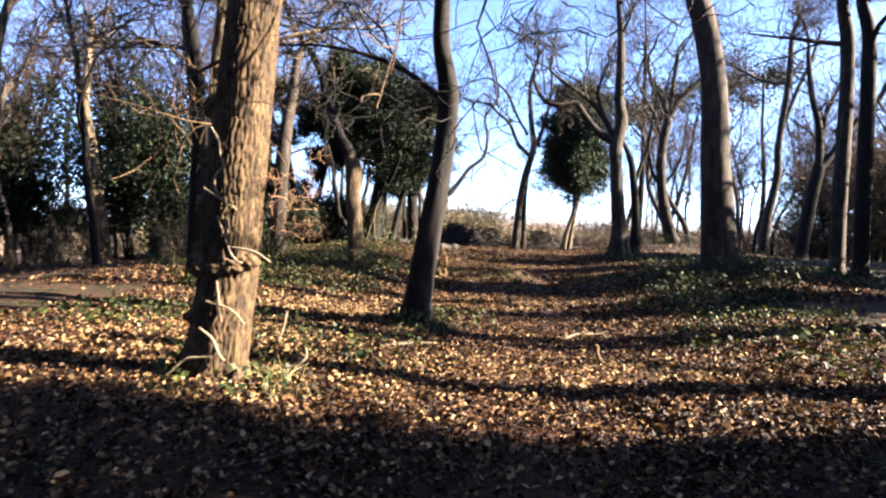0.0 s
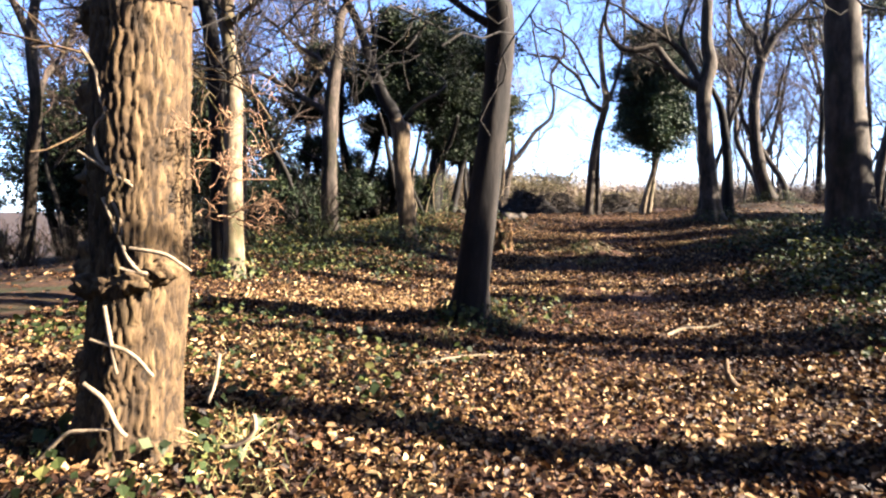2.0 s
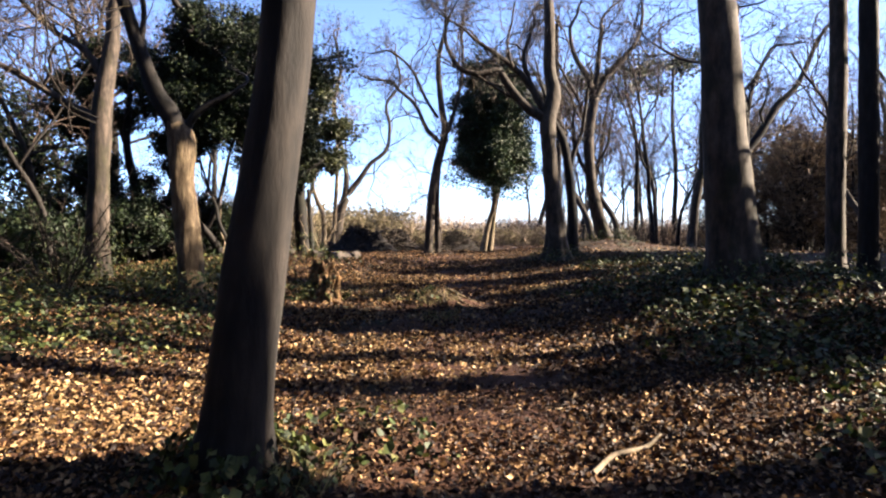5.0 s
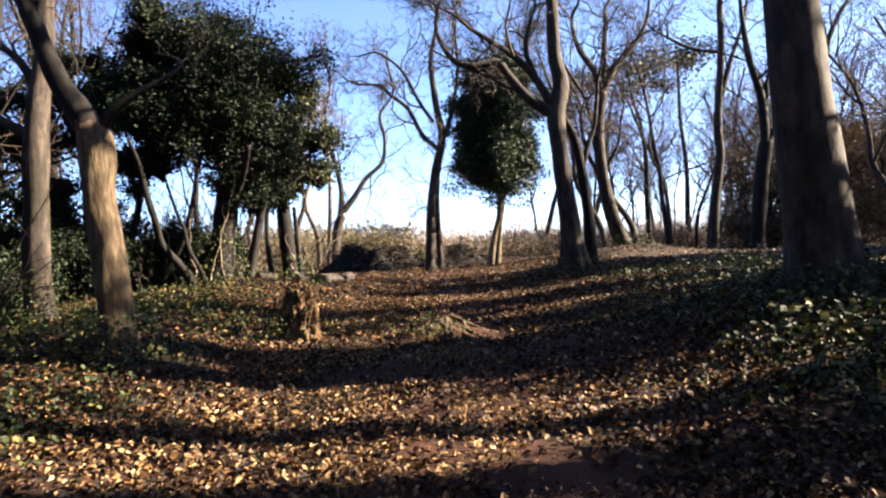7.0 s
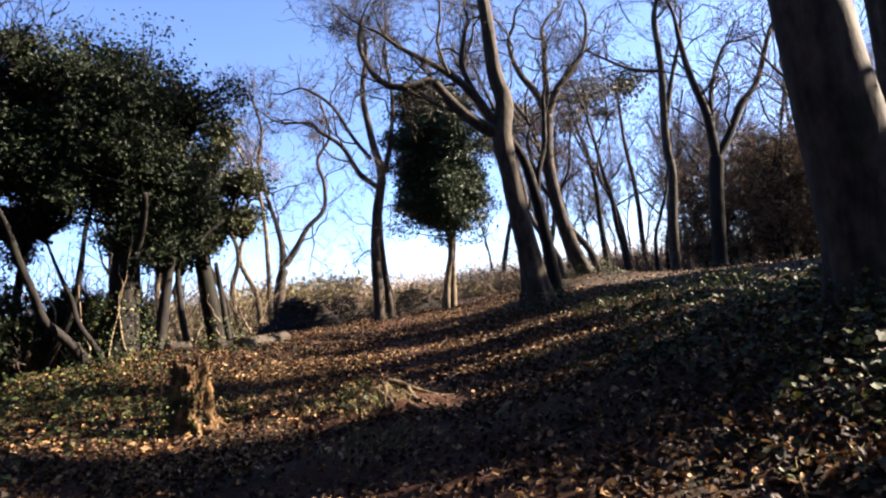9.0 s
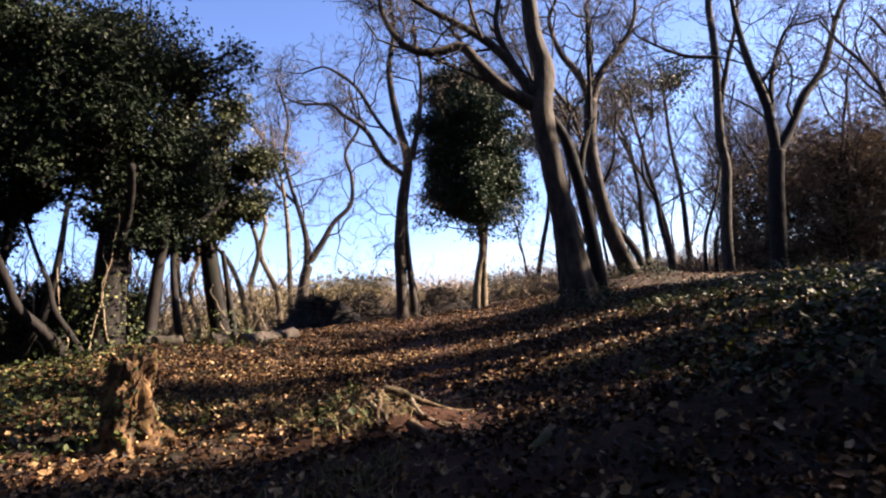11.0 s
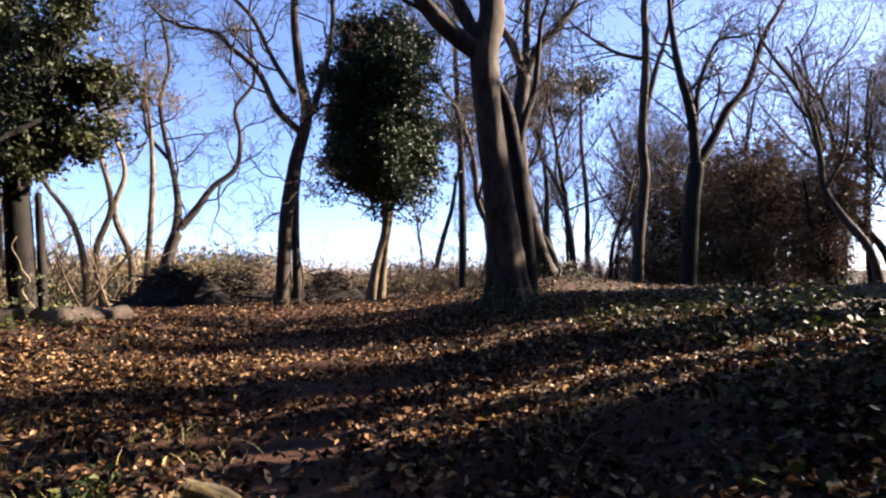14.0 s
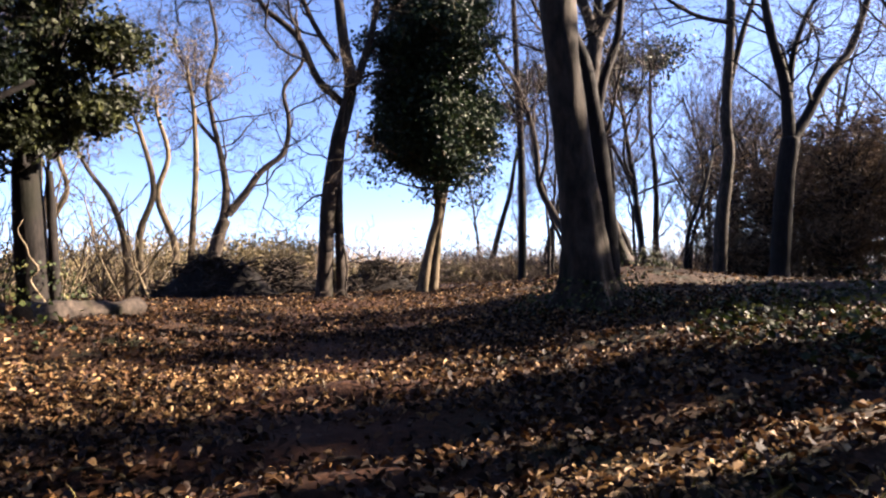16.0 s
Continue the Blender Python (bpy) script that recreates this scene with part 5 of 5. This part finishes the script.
stick([(1.95, 9.62, 0.05, 0.022), (2.2, 9.83, 0.06, 0.02), (2.5, 9.98, 0.05, 0.018), (2.75, 10.2, 0.05, 0.012)], PALE, "pale bent fallen stick lying on the path", 3)
stick([(-0.75, 7.3, 0.05, 0.014), (-0.45, 7.6, 0.07, 0.013), (-0.1, 7.85, 0.06, 0.01), (0.15, 7.95, 0.05, 0.006)], PALE, "thin pale fallen stick among dead leaves", 4)
stick([(1.9, 7.2, 0.04, 0.03), (1.86, 7.3, 0.12, 0.025), (1.88, 7.38, 0.22, 0.016)], DEADWOOD, "short broken stub standing out of the leaves", 5)
stick([(2.5, 18.05, 0.0, 0.04), (2.62, 17.75, 0.03, 0.036), (2.72, 17.45, 0.02, 0.03), (2.78, 17.2, -0.02, 0.02)], DEADWOOD, "bare tree root lying across the path", 6, "tree_root", "root")
stick([(1.9, 18.7, 0.0, 0.04), (2.5, 18.9, 0.02, 0.04), (3.2, 18.7, 0.01, 0.035), (3.9, 18.9, -0.03, 0.02)], DEADWOOD, "bare tree root lying across the path", 7, "tree_root", "root")
stick([(3.1, 16.6, -0.02, 0.04), (3.3, 16.75, 0.03, 0.04), (3.42, 16.95, 0.04, 0.035), (3.5, 17.2, -0.02, 0.03)], DEADWOOD, "bare tree root lying across the path", 8, "tree_root", "root")
srng = np.random.default_rng(12)
for i in range(16):
    x, y = srng.uniform(1.2, 4.6), srng.uniform(16.2, 24.5)
    a, l, q = srng.normal() * 0.45 + (3.14 if i % 2 else 0), srng.uniform(0.7, 1.6), srng.uniform(0.018, 0.036)
    ps = []
    for u in (0, 0.25, 0.5, 0.75, 1):
        ps.append((x, y, 0.012 - 0.06 * abs(u - 0.5), q * (1.1 - 0.6 * u)))
        x, y, a = x + math.cos(a) * l / 4, y + math.sin(a) * l / 4, a + 0.35 * srng.normal()
    stick(ps, DEADWOOD, "half-buried tree root crossing the path", 60 + i, "tree_root", "root")
for i in range(46):
    x, y = srng.uniform(-3.5, 6.5), srng.uniform(3.4, 24)
    a, l, r = srng.random() * 6.28, srng.uniform(0.25, 0.9), srng.uniform(0.004, 0.012)
    stick([(x + math.cos(a) * l * u + 0.03 * srng.normal(), y + math.sin(a) * l * u + 0.03 * srng.normal(), 0.035, r * (1.2 - u)) for u in (0, 0.35, 0.7, 1)], PALE if i % 3 else DEADWOOD, "small fallen twig among dead leaves", 20 + i, "fallen_twig", "twig")


# ---- leaf litter and ground ivy ----
lrng = np.random.default_rng(9)


def strewn(count, xs, ys, keep):
    x, y = lrng.uniform(*xs, count), lrng.uniform(*ys, count)
    k = lrng.random(count) < keep(x, y)
    return x[k], y[k]


def carpet(name, label, x, y, size, mat, lift, tilt, slim=0.6, fold=0.25, fine=False):
    z = ground_z(x, y) + 0.008 + lift * lrng.random(len(x)) ** 1.5
    N = np.stack([tilt * lrng.normal(size=len(x)), tilt * lrng.normal(size=len(x)), np.ones(len(x))], 1)
    return tagged(new(name, leaf_mesh(name, lrng, np.stack([x, y, z], 1), N, size, mat, slim, fold, fine)), label, "leaves", kind="stuff")


def litter_keep(x, y):
    off = np.abs(x - path_x(y))
    return np.clip(0.36 + 0.5 * np.minimum(off, 1.4) ** 1.5, 0, 1) * (0.15 + 1.3 * lattice(x * 1.4, y * 1.4, 55)) * (0.35 + 1.2 * lattice(x * 0.8, y * 3.2, 57))


x, y = strewn(150000, (-5.5, 6.5), (1.5, 12), lambda a, b: 0.3 + 0.7 * litter_keep(a, b))
carpet("leaf_crumbs", "broken dead leaves and crumbs over the ground", x, y, 0.04, LITTER, 0.03, 0.45, 0.5, 0.3)
x, y = strewn(150000, (-5.5, 6.5), (1.5, 12), litter_keep)
carpet("leaf_litter", "dry tan and brown dead leaves carpeting the ground", x, y, 0.05, LITTER, 0.045, 0.7, 0.6, 0.35, True)
x, y = strewn(160000, (-8, 10), (12, 27), litter_keep)
carpet("leaf_litter", "dry tan and brown dead leaves carpeting the ground", x, y, 0.062, LITTER, 0.06, 0.75, 0.6, 0.35, True)
x, y = strewn(52000, (-20, 26), (-6, 28), lambda a, b: 0.6 * ((a < -5.5) | (a > 6.5) | (b < 1.5)) * litter_keep(a, b) * np.exp(-(np.hypot(a, b - 12) / 22) ** 4))
carpet("leaf_litter", "dry tan and brown dead leaves carpeting the ground", x, y, 0.09, LITTER, 0.045, 0.45)
x, y = strewn(70000, (-5, 11), (26.5, 38), lambda a, b: np.clip(1.6 * lattice(a * 1.2, b * 2.4, 58) - 0.2, 0.1, 1))
carpet("leaf_litter", "dry tan and brown dead leaves carpeting the ground", x, y, 0.075, LITTER, 0.06, 0.6)
x, y = strewn(26000, (-12, 24), (27, 48), lambda a, b: 0.7 + 0 * a)
carpet("leaf_litter", "dry tan and brown dead leaves carpeting the ground", x, y, 0.11, LITTER, 0.05, 0.45)


def straw_keep(x, y):
    k = np.zeros_like(x)
    for cx, cy, rx, ry in ((-1.6, 6.6, 2.6, 2.4), (1.6, 6.4, 2.4, 1.4), (0.6, 13.8, 2.6, 1.8), (-2.2, 11.2, 2.2, 1.6), (0.2, 17.2, 1.2, 0.7), (1.6, 24.0, 3.2, 1.2), (5.2, 20.3, 2.0, 1.0), (-0.6, 22.5, 1.6, 1.2)):
        k = np.maximum(k, np.clip(1.5 - 1.5 * (((x - cx) / rx) ** 2 + ((y - cy) / ry) ** 2), 0, 1))
    return k * np.clip(1.7 * lattice(x * 2.1, y * 2.6, 83) - 0.15, 0.08, 1)


x, y = strewn(120000, (-5, 7.5), (3.8, 26), straw_keep)
carpet("straw_leaves", "pale straw-coloured dead leaves and grass lying in drifts", x, y, 0.055, STRAW, 0.06, 0.75, 0.42, 0.35, True)

PATCHES = [(5.6, 12.2, 1.9, 3.6, 1.0), (7.2, 17, 3, 2.8, 0.9), (-3.2, 14.6, 2.0, 1.9, 0.9), (-2.4, 16.9, 0.8, 0.8, 1.0), (-1.5, 6.9, 1.6, 2.0, 0.45), (-3.6, 8.2, 2.0, 1.8, 0.5), (4.4, 8.0, 1.4, 2.8, 0.5),
           (-1.0, 20.5, 1.6, 2.6, 0.5), (10, 22.5, 3.6, 4.0, 0.7), (-5.5, 18.5, 3, 4, 0.7), (-3.5, 24.0, 2.6, 3, 0.7), (0.3, 10.2, 0.9, 0.6, 0.6), (2.0, 18.5, 0.5, 0.5, 0.6), (12, 17, 3.0, 4.0, 0.7)]


def ivy_keep(x, y):
    k = np.zeros_like(x)
    for cx, cy, rx, ry, w in PATCHES:
        k = np.maximum(k, w * np.clip(1.6 - 1.6 * (((x - cx) / rx) ** 2 + ((y - cy) / ry) ** 2), 0, 1))
    return k * np.clip(2.2 * lattice(x * 1.8, y * 1.8, 61) - 0.3, 0, 1)


x, y = strewn(150000, (-9, 14), (2.5, 28), ivy_keep)
carpet("ground_ivy", "trailing green ivy leaves over the ground", x, y, 0.062, IVY, 0.18, 0.75, 0.9, 0.25, True)


def undergrowth_keep(x, y):
    k = np.zeros_like(x)
    for cx, cy, rx, ry in ((-4.5, 15.4, 2.6, 1.6), (-6, 20, 4, 4), (-3.2, 22.5, 2.4, 3), (6.4, 14.0, 1.6, 2.6), (8.5, 18.0, 2.6, 2.4), (-1.9, 17.5, 1.2, 1.2), (11, 21.5, 3.0, 2.5), (-0.6, 25.8, 1.6, 0.9), (0.2, 29.4, 1.6, 0.8), (5.6, 11.8, 1.5, 2.2), (12.5, 27.0, 2.6, 2.2)):
        k = np.maximum(k, np.clip(1.5 - 1.5 * (((x - cx) / rx) ** 2 + ((y - cy) / ry) ** 2), 0, 1))
    return k * np.clip(3.0 * lattice(x * 1.1, y * 1.1, 77) - 1.0, 0, 1)


x, y = strewn(60000, (-10, 14), (11, 27), undergrowth_keep)
carpet("undergrowth", "low tangle of bramble and ivy under the trees", x, y, 0.085, IVY, 0.42, 0.7, 0.8, 0.2)


def skirt(x, y, r, h, count):
    """Ivy that climbs round a foot."""
    a = lrng.random(count) * 6.2832
    u = lrng.random(count) ** 1.8
    d = r * (1.9 - 0.95 * u ** 0.6) * (0.75 + 0.4 * lrng.random(count))
    px, py = x + d * np.cos(a), y + d * np.sin(a)
    C = np.stack([px, py, ground_z(px, py) + 0.02 + h * u], 1)
    N = np.stack([np.cos(a), np.sin(a), 0.6 + 0 * a], 1) + 0.5 * lrng.normal(size=(count, 3))
    tagged(new("ivy_clump", leaf_mesh("ivy_clump", lrng, C, N, 0.062, IVY, 0.95, 0.15)), "clump of glossy ivy round the foot of a tree", "ivy", "ivy clumps", "stuff")


for x, y, q, h, c in ((-2.34, 16.9, 0.45, 0.5, 900), (-0.4, 9.6, 0.33, 0.22, 450), (6.95, 15.4, 0.6, 0.35, 700), (7.6, 26.5, 0.75, 0.5, 900), (-0.5, 19.75, 0.36, 0.5, 420), (-1.8, 5.1, 0.36, 0.16, 220),
                      (-6.07, 22.8, 0.5, 1.2, 900), (-3.1, 26.9, 0.6, 1.6, 1500), (12.6, 19.2, 0.5, 0.5, 500), (-4.7, 12.3, 0.35, 0.35, 400), (13.1, 34.6, 0.8, 0.5, 700), (-1.5, 31.0, 0.6, 0.9, 700)):
    skirt(x, y, q, h, c)


# ---- dry grass tufts ----
DRYGRASS = leafy("dry_grass", [(0.0, (0.04, 0.045, 0.012)), (0.5, (0.1, 0.095, 0.03)), (1.0, (0.28, 0.22, 0.1))], 0.6, 0.25, 0.2)


def tuft(x, y, spread, height, count):
    px, py = x + spread * lrng.normal(size=count), y + spread * lrng.normal(size=count)
    C = np.stack([px, py, ground_z(px, py) - 0.02], 1)
    d = np.stack([0.5 * lrng.normal(size=count), 0.5 * lrng.normal(size=count), np.ones(count)], 1)
    d /= np.linalg.norm(d, axis=1, keepdims=True)
    h = (height * (0.4 + 0.8 * lrng.random(count)))[:, None]
    w = np.cross(d, lrng.normal(size=(count, 3)))
    w *= 0.004 / (np.linalg.norm(w, axis=1, keepdims=True) + 1e-9)
    mid, tip = C + d * h * 0.55, C + d * h + np.stack([0.3 * h[:, 0] * d[:, 0], 0.3 * h[:, 0] * d[:, 1], -0.12 * h[:, 0]], 1)
    V = np.stack([C - w, C + w, mid + w, mid - w, tip], 1).reshape(-1, 3)
    k = np.arange(count)[:, None] * 5
    f = np.concatenate([k + [0, 1, 2], k + [0, 2, 3], k + [3, 2, 4]])
    tagged(new("grass_tuft", mesh_of("grass_tuft", V, f, DRYGRASS, False)), "tuft of dry yellow-green grass among dead leaves", "grass", "grass tufts", "stuff")


for x, y, q, h, c in (((1.55, 19.3, 0.3, 0.22, 160), (1.15, 20.1, 0.3, 0.22, 140), (2.05, 17.0, 0.2, 0.2, 120), (2.2, 20.3, 0.35, 0.2, 160), (0.05, 9.5, 0.12, 0.25, 60), (-0.6, 8.7, 0.1, 0.22, 50), (2.1, 18.4, 0.2, 0.24, 140), (-1.35, 5.2, 0.12, 0.3, 60), (-1.1, 4.9, 0.12, 0.2, 40), (2.0, 18.2, 0.2, 0.2, 100), (1.9, 16.6, 0.25, 0.2, 130), (0.7, 22.0, 0.4, 0.2, 160), (0.2, 21.0, 0.3, 0.25, 120), (4.4, 13.6, 0.3, 0.2, 80), (5.0, 19.6, 0.3, 0.25, 80), (6.2, 18.9, 0.3, 0.25, 80), (-1.9, 7.4, 0.2, 0.18, 60), (3.7, 9.0, 0.2, 0.2, 60))):
    tuft(x, y, q, h, c)
